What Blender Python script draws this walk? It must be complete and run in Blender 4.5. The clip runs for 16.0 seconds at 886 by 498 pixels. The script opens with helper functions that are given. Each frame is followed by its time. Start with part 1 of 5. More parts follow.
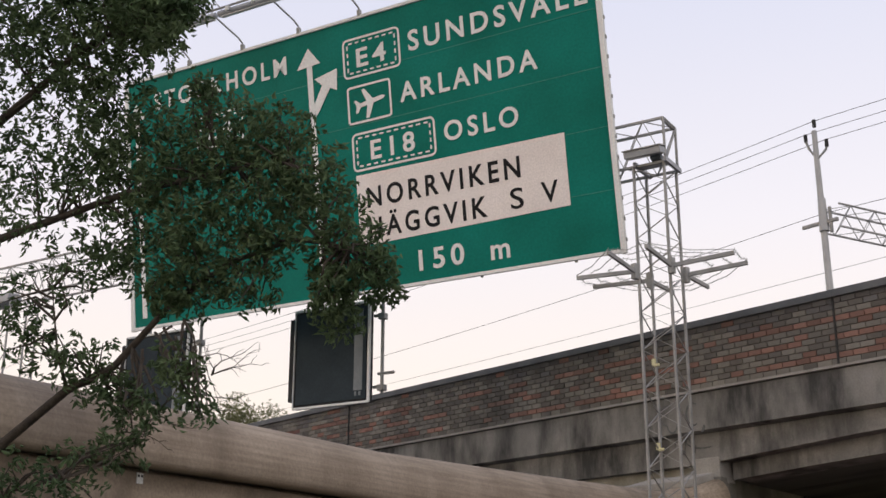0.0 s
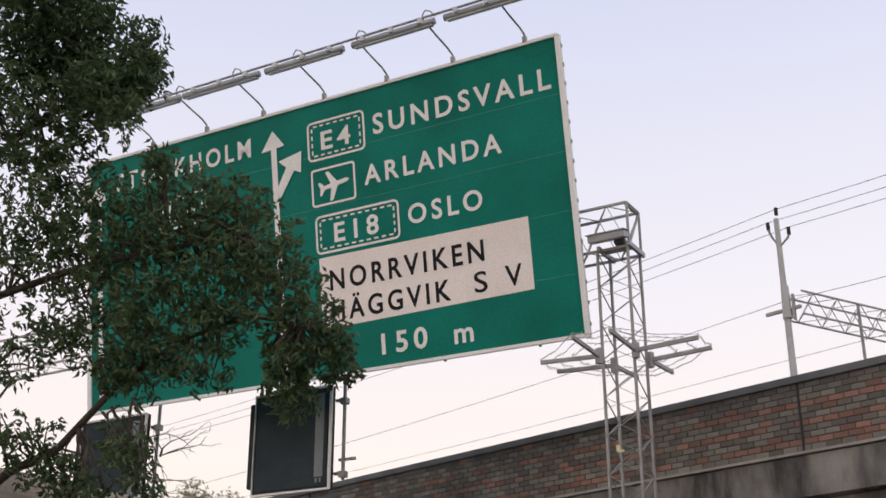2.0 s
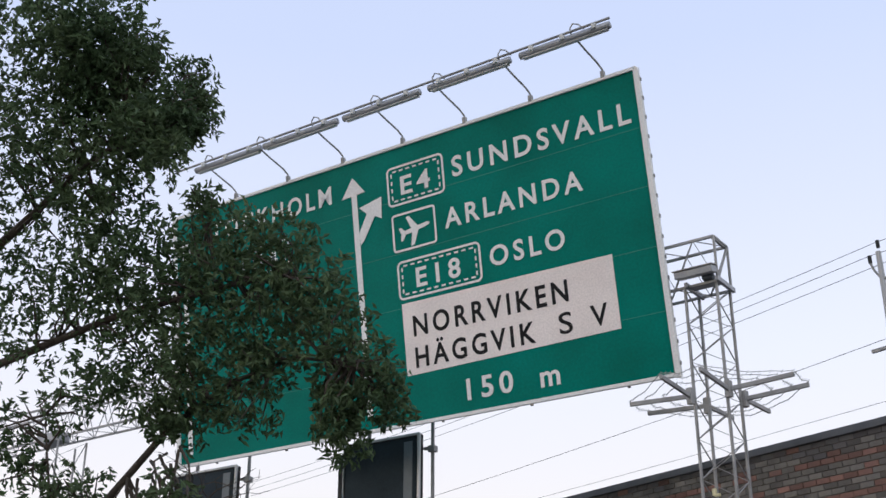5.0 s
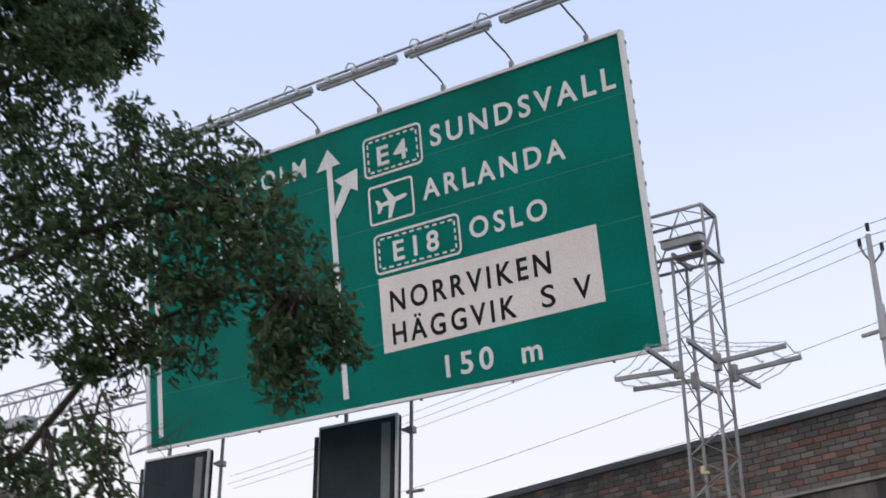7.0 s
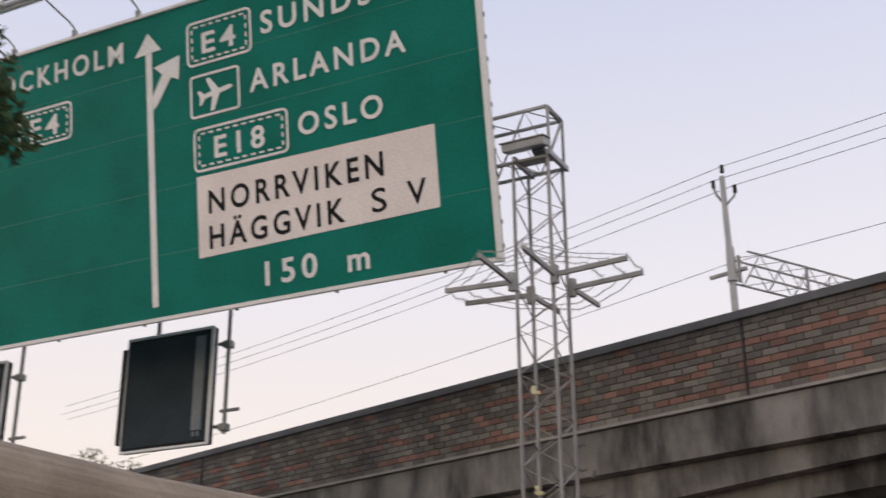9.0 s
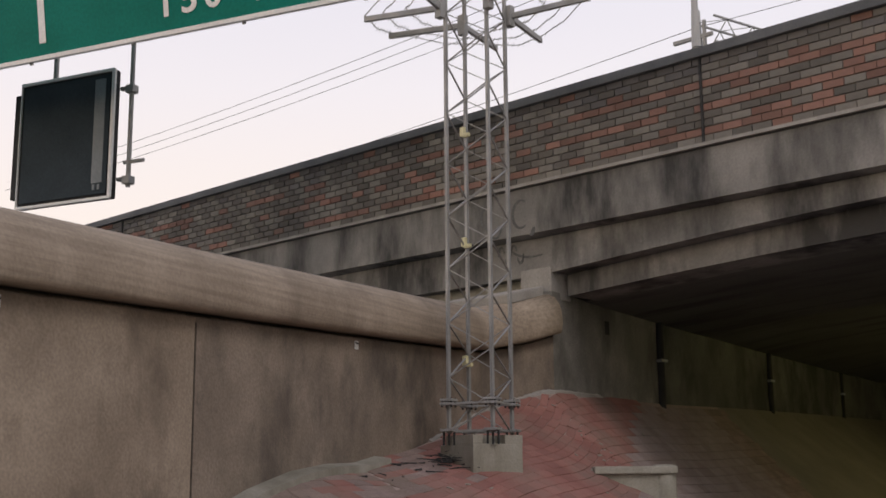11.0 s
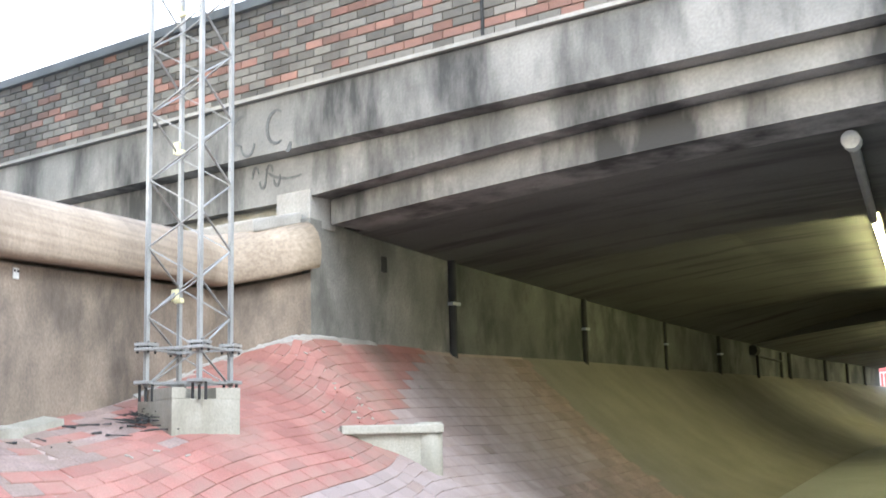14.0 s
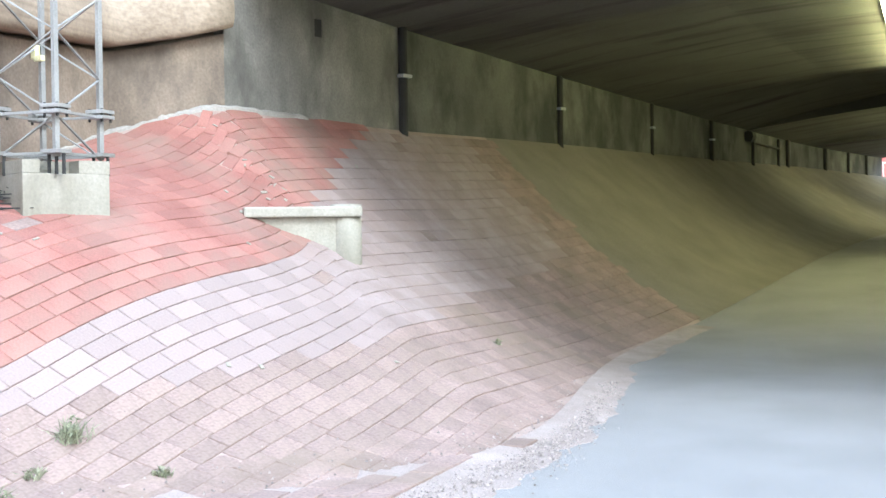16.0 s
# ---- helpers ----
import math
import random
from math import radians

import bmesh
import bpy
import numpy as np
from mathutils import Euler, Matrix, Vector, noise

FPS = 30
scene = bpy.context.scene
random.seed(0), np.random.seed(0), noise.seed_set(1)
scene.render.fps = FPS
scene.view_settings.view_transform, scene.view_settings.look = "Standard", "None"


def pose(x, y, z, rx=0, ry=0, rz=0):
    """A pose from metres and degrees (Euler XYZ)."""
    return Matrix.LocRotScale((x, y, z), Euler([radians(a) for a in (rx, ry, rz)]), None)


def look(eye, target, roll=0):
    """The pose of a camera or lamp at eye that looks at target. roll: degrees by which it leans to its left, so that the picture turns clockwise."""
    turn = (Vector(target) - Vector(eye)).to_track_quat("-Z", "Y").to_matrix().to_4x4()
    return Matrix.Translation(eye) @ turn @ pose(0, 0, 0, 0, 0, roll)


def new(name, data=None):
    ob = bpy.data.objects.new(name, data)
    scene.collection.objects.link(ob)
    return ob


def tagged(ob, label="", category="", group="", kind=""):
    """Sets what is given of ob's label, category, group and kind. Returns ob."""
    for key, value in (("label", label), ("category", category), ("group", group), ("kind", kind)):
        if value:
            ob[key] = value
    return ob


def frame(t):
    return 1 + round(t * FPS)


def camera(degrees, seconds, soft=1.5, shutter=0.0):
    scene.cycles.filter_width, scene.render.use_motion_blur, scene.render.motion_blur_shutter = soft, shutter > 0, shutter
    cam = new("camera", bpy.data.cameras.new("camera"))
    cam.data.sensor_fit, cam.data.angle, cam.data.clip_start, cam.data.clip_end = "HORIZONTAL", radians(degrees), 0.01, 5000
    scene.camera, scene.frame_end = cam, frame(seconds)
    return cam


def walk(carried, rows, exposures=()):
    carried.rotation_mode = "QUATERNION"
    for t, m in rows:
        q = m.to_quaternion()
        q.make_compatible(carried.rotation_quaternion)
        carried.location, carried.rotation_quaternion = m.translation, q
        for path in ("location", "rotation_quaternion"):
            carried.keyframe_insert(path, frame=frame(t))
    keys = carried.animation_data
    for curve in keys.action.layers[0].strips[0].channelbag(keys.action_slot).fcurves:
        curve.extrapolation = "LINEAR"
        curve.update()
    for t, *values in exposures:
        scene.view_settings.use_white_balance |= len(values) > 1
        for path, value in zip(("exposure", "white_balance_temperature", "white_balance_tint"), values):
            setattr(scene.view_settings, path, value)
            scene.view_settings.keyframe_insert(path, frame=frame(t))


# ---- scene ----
# ---------------------------------------------------------------- camera
cam = camera(40.2, 16.0, 1.5, 0.5)
PATH = [
    (0, (13.240, -16.488, 1.534), (11.801, -15.239, 2.141), 0.08),
    (0.5, (13.189, -16.442, 1.519), (11.761, -15.188, 2.141), 0.04),
    (1, (13.033, -16.353, 1.593), (11.618, -15.092, 2.230), 0.04),
    (1.5, (13.038, -16.289, 1.580), (11.651, -15.025, 2.270), -0.13),
    (2, (13.138, -16.331, 1.529), (11.772, -15.072, 2.271), -0.13),
    (2.5, (13.024, -16.070, 1.593), (11.652, -14.836, 2.365), -0.22),
    (3, (13.066, -16.058, 1.595), (11.683, -14.849, 2.385), -0.12),
    (3.5, (13.044, -16.064, 1.587), (11.649, -14.881, 2.397), -0.13),
    (4, (13.045, -16.041, 1.588), (11.630, -14.885, 2.402), -0.11),
    (6.3, (12.721, -15.435, 1.560), (11.263, -14.339, 2.379), 0.09),
    (6.5, (12.629, -15.368, 1.553), (11.177, -14.265, 2.375), -0.20),
    (7, (12.341, -15.092, 1.536), (10.906, -13.958, 2.345), -0.37),
    (7.5, (12.057, -14.698, 1.510), (10.636, -13.528, 2.292), -0.42),
    (8, (11.840, -14.271, 1.497), (10.445, -13.060, 2.264), -0.34),
    (8.5, (11.606, -13.716, 1.524), (10.229, -12.460, 2.250), -0.61),
    (9, (11.292, -13.353, 1.543), (9.979, -12.031, 2.269), -0.47),
    (9.5, (11.067, -12.895, 1.546), (9.822, -11.497, 2.250), -0.95),
    (10, (10.905, -12.440, 1.495), (9.643, -11.011, 2.100), -0.74),
    (10.2, (10.779, -12.241, 1.488), (9.493, -10.792, 1.984), -0.71),
    (12.3, (9.614, -10.103, 1.541), (8.254, -8.676, 1.879), -0.85),
    (12.5, (9.626, -9.970, 1.575), (8.320, -8.491, 1.898), -0.80),
    (13, (9.571, -9.404, 1.608), (8.428, -7.793, 1.919), -1.07),
    (13.5, (9.426, -8.732, 1.574), (8.354, -7.072, 1.882), -1.38),
    (14, (9.292, -8.181, 1.538), (8.121, -6.592, 1.859), -1.38),
    (14.5, (9.234, -7.698, 1.525), (8.050, -6.093, 1.671), -1.42),
    (15, (9.182, -7.107, 1.575), (7.995, -5.498, 1.515), -0.99),
    (15.5, (9.108, -6.610, 1.597), (7.922, -5.001, 1.541), -0.89),
    (16, (8.902, -6.236, 1.516), (7.700, -4.638, 1.489), -0.74),
]
walk(cam, [(t, look(eye, target, roll)) for t, eye, target, roll in PATH],
     exposures=[(0, 0.15, 6650, 10), (2.7, 0.15, 6600, 11), (3.5, 0.15, 6200, 9), (7.0, 0.15, 5850, 7), (7.6, 0.15, 5950, 7), (8.5, 0.1, 6500, 9), (9.5, 0.0, 6650, 11), (10.2, 0.05, 6700, 11), (12.5, 0.55, 6900, 10), (13.0, 2.15, 6050, 4), (13.5, 2.5, 5820, 1), (14.0, 2.52, 5700, 0), (14.5, 3.0, 5680, -1), (15.0, 2.74, 5650, -1), (16, 2.76, 5620, -2)])

# ---------------------------------------------------------------- light
SUN_ELEV, SUN_ROT = radians(12), radians(200)
world = bpy.data.worlds.new("dusk_sky")
scene.world = world
world.use_nodes = True
wn, wl = world.node_tree.nodes, world.node_tree.links
wn.clear()
sky = wn.new("ShaderNodeTexSky")
sky.sky_type, sky.sun_disc = "NISHITA", False
sky.sun_elevation, sky.sun_rotation = SUN_ELEV, SUN_ROT
sky.air_density, sky.dust_density, sky.ozone_density = 1.0, 2.5, 1.5
# thin high haze: warm and bright towards the horizon, lilac higher up
geo = wn.new("ShaderNodeTexCoord")
sep = wn.new("ShaderNodeSeparateXYZ")
wl.new(geo.outputs["Generated"], sep.inputs[0])
ramp = wn.new("ShaderNodeValToRGB")
cr = ramp.color_ramp
cr.elements[0].position, cr.elements[0].color = 0.0, (0.96, 0.81, 0.70, 1)
cr.elements[1].position, cr.elements[1].color = 1.0, (0.52, 0.56, 0.74, 1)
for at, c in ((0.16, (1.0, 0.868, 0.775, 1)), (0.32, (0.88, 0.835, 0.88, 1)), (0.55, (0.66, 0.69, 0.86, 1))):
    cr.elements.new(at).color = c
wl.new(sep.outputs[2], ramp.inputs[0])
lift = wn.new("ShaderNodeVectorMath")
lift.operation = "SCALE"
lift.inputs["Scale"].default_value = 8.6
wl.new(ramp.outputs[0], lift.inputs[0])
haze = wn.new("ShaderNodeMix")
haze.data_type = "RGBA"
haze.inputs[0].default_value = 0.8
wl.new(lift.outputs[0], haze.inputs[7])
bg = wn.new("ShaderNodeBackground")
bg.inputs[1].default_value = 0.132
wo = wn.new("ShaderNodeOutputWorld")
wl.new(sky.outputs[0], haze.inputs[6])
wl.new(haze.outputs[2], bg.inputs[0])
wl.new(bg.outputs[0], wo.inputs[0])
sun_data = bpy.data.lights.new("sun", "SUN")
sun_data.energy, sun_data.angle, sun_data.color = 0.7, radians(20), (1.0, 0.92, 0.84)
sun = new("sun", sun_data)
sun.matrix_world = look((30, -9, 26), (0, 0, 2))

# ---------------------------------------------------------------- materials


def surf(name, a, b, size=1.0, rough=0.85, bump=0.3, fine=40.0, streak=0.0, dark=None, dark_at=(0.55, 0.75), metal=0.0, per=0.0, big=0.35, grain=0.35, boards=None):
    """Two tones mixed by broad noise, fine grain, optional stains that run down, relief."""
    m = bpy.data.materials.new(name)
    m.use_nodes = True
    n, l = m.node_tree.nodes, m.node_tree.links
    p = n["Principled BSDF"]
    tc = n.new("ShaderNodeTexCoord")
    n1 = n.new("ShaderNodeTexNoise")
    n1.inputs["Scale"].default_value, n1.inputs["Detail"].default_value = 1.0 / size, 6
    l.new(tc.outputs["Object"], n1.inputs["Vector"])
    r1 = n.new("ShaderNodeValToRGB")
    r1.color_ramp.elements[0].position, r1.color_ramp.elements[1].position = 0.5 - big / 2, 0.5 + big / 2
    r1.color_ramp.elements[0].color, r1.color_ramp.elements[1].color = (*a, 1), (*b, 1)
    l.new(n1.outputs[0], r1.inputs[0])
    col = r1.outputs[0]
    n2 = n.new("ShaderNodeTexNoise")
    n2.inputs["Scale"].default_value, n2.inputs["Detail"].default_value = fine, 4
    l.new(tc.outputs["Object"], n2.inputs["Vector"])
    mx = n.new("ShaderNodeMix")
    mx.data_type, mx.blend_type = "RGBA", "MULTIPLY"
    mx.inputs[0].default_value = grain
    l.new(col, mx.inputs[6])
    r2 = n.new("ShaderNodeValToRGB")
    r2.color_ramp.elements[0].position, r2.color_ramp.elements[1].position = 0.3, 0.7
    r2.color_ramp.elements[0].color = (0.45, 0.45, 0.45, 1)
    l.new(n2.outputs[0], r2.inputs[0])
    l.new(r2.outputs[0], mx.inputs[7])
    col = mx.outputs[2]
    if dark is not None:
        mp = n.new("ShaderNodeMapping")
        mp.inputs["Scale"].default_value = (1.0, 1.0, 0.3) if streak == 1 else (0.22, 1.5, 1.0) if streak == 3 else (0.95, 0.95, 0.6) if streak else (0.7, 0.7, 0.7)
        l.new(tc.outputs["Object"], mp.inputs["Vector"])
        n3 = n.new("ShaderNodeTexNoise")
        n3.inputs["Scale"].default_value, n3.inputs["Detail"].default_value, n3.inputs["Roughness"].default_value = 1.1, 7, 0.62
        l.new(mp.outputs[0], n3.inputs["Vector"])
        r3 = n.new("ShaderNodeValToRGB")
        r3.color_ramp.elements[0].position, r3.color_ramp.elements[1].position = dark_at
        l.new(n3.outputs[0], r3.inputs[0])
        m3 = n.new("ShaderNodeMix")
        m3.data_type = "RGBA"
        l.new(r3.outputs[0], m3.inputs[0])
        l.new(col, m3.inputs[6])
        m3.inputs[7].default_value = (*dark, 1)
        col = m3.outputs[2]
    if boards is not None:
        # imprint of the formwork: long streaks along one direction of the plan
        turn, along, across = boards
        mb = n.new("ShaderNodeMapping")
        mb.vector_type = "TEXTURE"
        mb.inputs["Rotation"].default_value = (0, 0, turn)
        mb.inputs["Scale"].default_value = (across, along, across)
        l.new(tc.outputs["Object"], mb.inputs["Vector"])
        nb = n.new("ShaderNodeTexNoise")
        nb.inputs["Scale"].default_value, nb.inputs["Detail"].default_value = 1.0, 3
        l.new(mb.outputs[0], nb.inputs["Vector"])
        rb2 = n.new("ShaderNodeValToRGB")
        rb2.color_ramp.elements[0].position, rb2.color_ramp.elements[1].position = 0.36, 0.62
        rb2.color_ramp.elements[0].color = (0.55, 0.53, 0.51, 1)
        l.new(nb.outputs[0], rb2.inputs[0])
        m5 = n.new("ShaderNodeMix")
        m5.data_type, m5.blend_type = "RGBA", "MULTIPLY"
        m5.inputs[0].default_value = 0.5
        l.new(col, m5.inputs[6])
        l.new(rb2.outputs[0], m5.inputs[7])
        col = m5.outputs[2]
    if per:
        oi = n.new("ShaderNodeObjectInfo")
        ge = n.new("ShaderNodeNewGeometry")
        ad = n.new("ShaderNodeMath")
        ad.operation = "ADD"
        l.new(oi.outputs["Random"], ad.inputs[0])
        l.new(ge.outputs["Random Per Island"], ad.inputs[1])
        fr = n.new("ShaderNodeMath")
        fr.operation = "FRACT"
        l.new(ad.outputs[0], fr.inputs[0])
        mr = n.new("ShaderNodeMapRange")
        mr.inputs[3].default_value, mr.inputs[4].default_value = 1 - per, 1 + per * 0.6
        l.new(fr.outputs[0], mr.inputs[0])
        m4 = n.new("ShaderNodeVectorMath")
        m4.operation = "SCALE"
        l.new(col, m4.inputs[0])
        l.new(mr.outputs[0], m4.inputs["Scale"])
        col = m4.outputs[0]
    l.new(col, p.inputs["Base Color"])
    p.inputs["Roughness"].default_value, p.inputs["Metallic"].default_value = rough, metal
    if bump:
        bp = n.new("ShaderNodeBump")
        bp.inputs["Strength"].default_value, bp.inputs["Distance"].default_value = bump, 0.01
        l.new(n2.outputs[0], bp.inputs["Height"])
        l.new(bp.outputs[0], p.inputs["Normal"])
    return m


def glow(name, c, strength):
    m = bpy.data.materials.new(name)
    m.use_nodes = True
    p = m.node_tree.nodes["Principled BSDF"]
    p.inputs["Base Color"].default_value = (0.8, 0.8, 0.75, 1)
    p.inputs["Emission Color"].default_value = (*c, 1)
    p.inputs["Emission Strength"].default_value = strength
    return m


M_CONC = surf("concrete_bridge", (0.185, 0.178, 0.165), (0.29, 0.277, 0.257), 0.9, 0.9, 0.4, 30, 1, (0.045, 0.044, 0.042), (0.45, 0.65))
M_CONC_WARM = surf("concrete_retaining", (0.25, 0.196, 0.145), (0.4, 0.322, 0.245), 0.9, 0.92, 0.6, 35, 2, (0.13, 0.1, 0.074), (0.5, 0.7), big=0.36, grain=0.5)
M_CONC_SOILED = surf("concrete_retaining_soiled", (0.185, 0.147, 0.113), (0.315, 0.255, 0.2), 0.8, 0.92, 0.6, 35, 2, (0.088, 0.072, 0.058), (0.48, 0.68), big=0.36, grain=0.5)
M_CONC_COPE = surf("concrete_coping", (0.315, 0.25, 0.186), (0.435, 0.352, 0.27), 0.8, 0.9, 0.5, 28, 1, (0.19, 0.147, 0.108), (0.48, 0.76), boards=(radians(17.9), 1.6, 0.045))
M_CONC_PALE = surf("concrete_pale", (0.29, 0.272, 0.248), (0.385, 0.365, 0.335), 0.4, 0.9, 0.4, 40, 1, (0.2, 0.19, 0.17), (0.55, 0.8))
M_CONC_STUB = surf("concrete_mossy", (0.26, 0.245, 0.2), (0.34, 0.32, 0.27), 0.3, 0.92, 0.6, 40, 1, (0.15, 0.135, 0.1), (0.5, 0.75))
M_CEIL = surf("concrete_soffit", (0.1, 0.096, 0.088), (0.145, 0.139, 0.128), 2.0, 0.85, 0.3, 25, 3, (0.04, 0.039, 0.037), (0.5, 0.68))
# abutment pair: inner base toned dark for shade, end toned light for daylight
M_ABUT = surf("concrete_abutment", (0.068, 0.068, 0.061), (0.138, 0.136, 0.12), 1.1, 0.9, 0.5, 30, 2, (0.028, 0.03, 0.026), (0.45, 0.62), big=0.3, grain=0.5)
M_ABUT_END = surf("concrete_abutment_daylit", (0.175, 0.167, 0.15), (0.285, 0.27, 0.245), 0.8, 0.9, 0.5, 35, 2, (0.08, 0.077, 0.069), (0.46, 0.68), grain=0.5)
M_DARK = surf("dark_joint", (0.02, 0.02, 0.02), (0.04, 0.04, 0.04), 0.5, 0.9, 0.0)
M_ASPH = surf("asphalt", (0.25, 0.243, 0.237), (0.305, 0.297, 0.29), 1.4, 0.92, 1.0, 120, grain=0.7)
M_GRAVEL = surf("pale_gravel", (0.305, 0.25, 0.225), (0.395, 0.335, 0.305), 0.35, 0.95, 0.9, 70, 0, (0.22, 0.185, 0.165), (0.5, 0.75), grain=0.6)
M_GRIT = surf("grit_stone", (0.2, 0.168, 0.15), (0.33, 0.285, 0.262), 0.05, 0.95, 0.0, 60, per=0.5)
M_SOIL = surf("ground_grass", (0.06, 0.075, 0.03), (0.13, 0.12, 0.06), 0.6, 1.0, 0.8, 60)
M_BED = surf("paver_joint", (0.29, 0.22, 0.192), (0.37, 0.29, 0.255), 0.3, 1.0, 0.6, 60)
M_RED = surf("paver_red", (0.275, 0.115, 0.092), (0.36, 0.172, 0.142), 0.6, 0.9, 0.5, 70, 0, (0.215, 0.14, 0.112), (0.46, 0.68), per=0.14, grain=0.5)
M_PINK = surf("paver_pale", (0.258, 0.2, 0.183), (0.325, 0.262, 0.245), 0.4, 0.9, 0.5, 60, 0, (0.225, 0.168, 0.148), (0.48, 0.72), per=0.1, grain=0.4)
M_BROWN = surf("paver_brown", (0.238, 0.172, 0.15), (0.322, 0.238, 0.21), 0.35, 0.95, 0.7, 45, 0, (0.19, 0.145, 0.11), (0.48, 0.72), per=0.14, grain=0.65)
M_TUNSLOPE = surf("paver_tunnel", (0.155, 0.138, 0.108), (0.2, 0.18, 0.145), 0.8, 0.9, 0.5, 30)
M_BRICK_RED = surf("brick_red", (0.225, 0.115, 0.088), (0.31, 0.165, 0.128), 0.8, 0.9, 0.5, 60, 0, (0.14, 0.1, 0.083), (0.45, 0.72), per=0.34, grain=0.5)
M_BRICK_GREY = surf("brick_beige", (0.175, 0.16, 0.138), (0.265, 0.243, 0.212), 0.7, 0.92, 0.5, 60, 0, (0.095, 0.088, 0.08), (0.42, 0.7), per=0.42, grain=0.5)
M_BRICK_SOOT = surf("brick_sooty", (0.115, 0.108, 0.105), (0.165, 0.155, 0.148), 0.7, 0.92, 0.5, 60, per=0.25)
M_MORTAR = surf("mortar", (0.085, 0.07, 0.06), (0.125, 0.105, 0.092), 0.5, 0.95, 0.4, 50)
M_CAP = surf("barrier_cap", (0.09, 0.095, 0.1), (0.15, 0.155, 0.16), 0.7, 0.8, 0.2, 30)
M_GALV = surf("galvanised_steel", (0.27, 0.268, 0.26), (0.37, 0.366, 0.355), 0.3, 0.6, 0.1, 60, metal=0.35)
M_WHITE = surf("white_sheeting", (0.74, 0.74, 0.72), (0.82, 0.82, 0.8), 0.8, 0.5, 0.05, 30)
M_GREEN = surf("green_sheeting", (0.002, 0.145, 0.108), (0.003, 0.2, 0.155), 1.7, 0.5, 0.05, 20)
M_GREEN.node_tree.nodes["Principled BSDF"].inputs["Specular IOR Level"].default_value = 0.08
M_PLATE = surf("panel_sheeting", (0.78, 0.705, 0.665), (0.86, 0.785, 0.745), 0.9, 0.5, 0.05, 30)
M_BLACK = surf("black_paint", (0.012, 0.012, 0.013), (0.02, 0.02, 0.022), 0.5, 0.5, 0.05)
M_BLACK.node_tree.nodes["Principled BSDF"].inputs["Specular IOR Level"].default_value = 0.08
M_SCREEN = surf("signal_face", (0.034, 0.046, 0.054), (0.046, 0.06, 0.07), 0.8, 0.75, 0.05, 30)
M_SCREEN.node_tree.nodes["Principled BSDF"].inputs["Specular IOR Level"].default_value = 0.12
M_SCREEN2 = surf("signal_strip", (0.14, 0.165, 0.185), (0.19, 0.22, 0.24), 0.5, 0.5, 0.05, 30)
M_FIXT = surf("fixture_grey", (0.30, 0.31, 0.33), (0.38, 0.39, 0.41), 0.3, 0.5, 0.1, 40, metal=0.3)
M_BARK = surf("bark", (0.045, 0.035, 0.027), (0.085, 0.068, 0.052), 0.1, 0.95, 0.9, 40)
M_YEL = surf("yellow_plastic", (0.6, 0.55, 0.3), (0.68, 0.63, 0.38), 0.2, 0.5, 0.0)
M_WOODPOLE = surf("pole_concrete", (0.4, 0.4, 0.4), (0.48, 0.48, 0.48), 0.5, 0.8, 0.2)
M_FENCE = surf("red_fence", (0.5, 0.09, 0.085), (0.56, 0.13, 0.12), 0.5, 0.6, 0.1)
M_TUBE = glow("tube_lit", (1.0, 0.87, 0.38), 15.5)
M_TUBE_OFF = surf("tube_unlit", (0.55, 0.56, 0.55), (0.62, 0.63, 0.62), 0.3, 0.4, 0.0)


def leaf_material(name, a, b):
    m = surf(name, a, b, 0.5, 0.6, 0.0, 30, per=0.45)
    n, l = m.node_tree.nodes, m.node_tree.links
    p = n["Principled BSDF"]
    p.inputs["Specular IOR Level"].default_value = 0.25
    tr = n.new("ShaderNodeBsdfTranslucent")
    l.new(p.inputs["Base Color"].links[0].from_socket, tr.inputs[0])
    mix = n.new("ShaderNodeMixShader")
    mix.inputs[0].default_value = 0.4
    l.new(p.outputs[0], mix.inputs[1])
    l.new(tr.outputs[0], mix.inputs[2])
    l.new(mix.outputs[0], n["Material Output"].inputs[0])
    return m


M_SPRAY = surf("spray_paint", (0.09, 0.09, 0.088), (0.14, 0.14, 0.135), 0.1, 0.8, 0.1)
M_LEAF = leaf_material("leaf_green", (0.062, 0.11, 0.048), (0.135, 0.188, 0.088))
M_SEAM = surf("worn_sheeting", (0.006, 0.18, 0.135), (0.016, 0.23, 0.178), 0.9, 0.5, 0.05, 20)
M_WEED = leaf_material("weed_green", (0.19, 0.2, 0.09), (0.3, 0.3, 0.16))

M_TUFT = leaf_material("dry_weed", (0.27, 0.29, 0.19), (0.38, 0.38, 0.27))

# ---------------------------------------------------------------- mesh helpers


def mesh_ob(name, bm, mat, parent=None, label="", smooth=False):
    me = bpy.data.meshes.new(name)
    bmesh.ops.recalc_face_normals(bm, faces=bm.faces)
    if smooth:
        for fc in bm.faces:
            fc.smooth = True
    bm.to_mesh(me)
    bm.free()
    for mm in (mat if isinstance(mat, (list, tuple)) else [mat]):
        me.materials.append(mm)
    ob = new(name, me)
    if parent is not None:
        ob.parent = parent
    if label:
        ob["label"] = label
    return ob


def part(name, bm, mat, parent, label="", smooth=False):
    return mesh_ob(name, bm, mat, parent, label, smooth)


def thing(name, label, category, group="", kind=""):
    return tagged(new(name), label, category, group, kind)


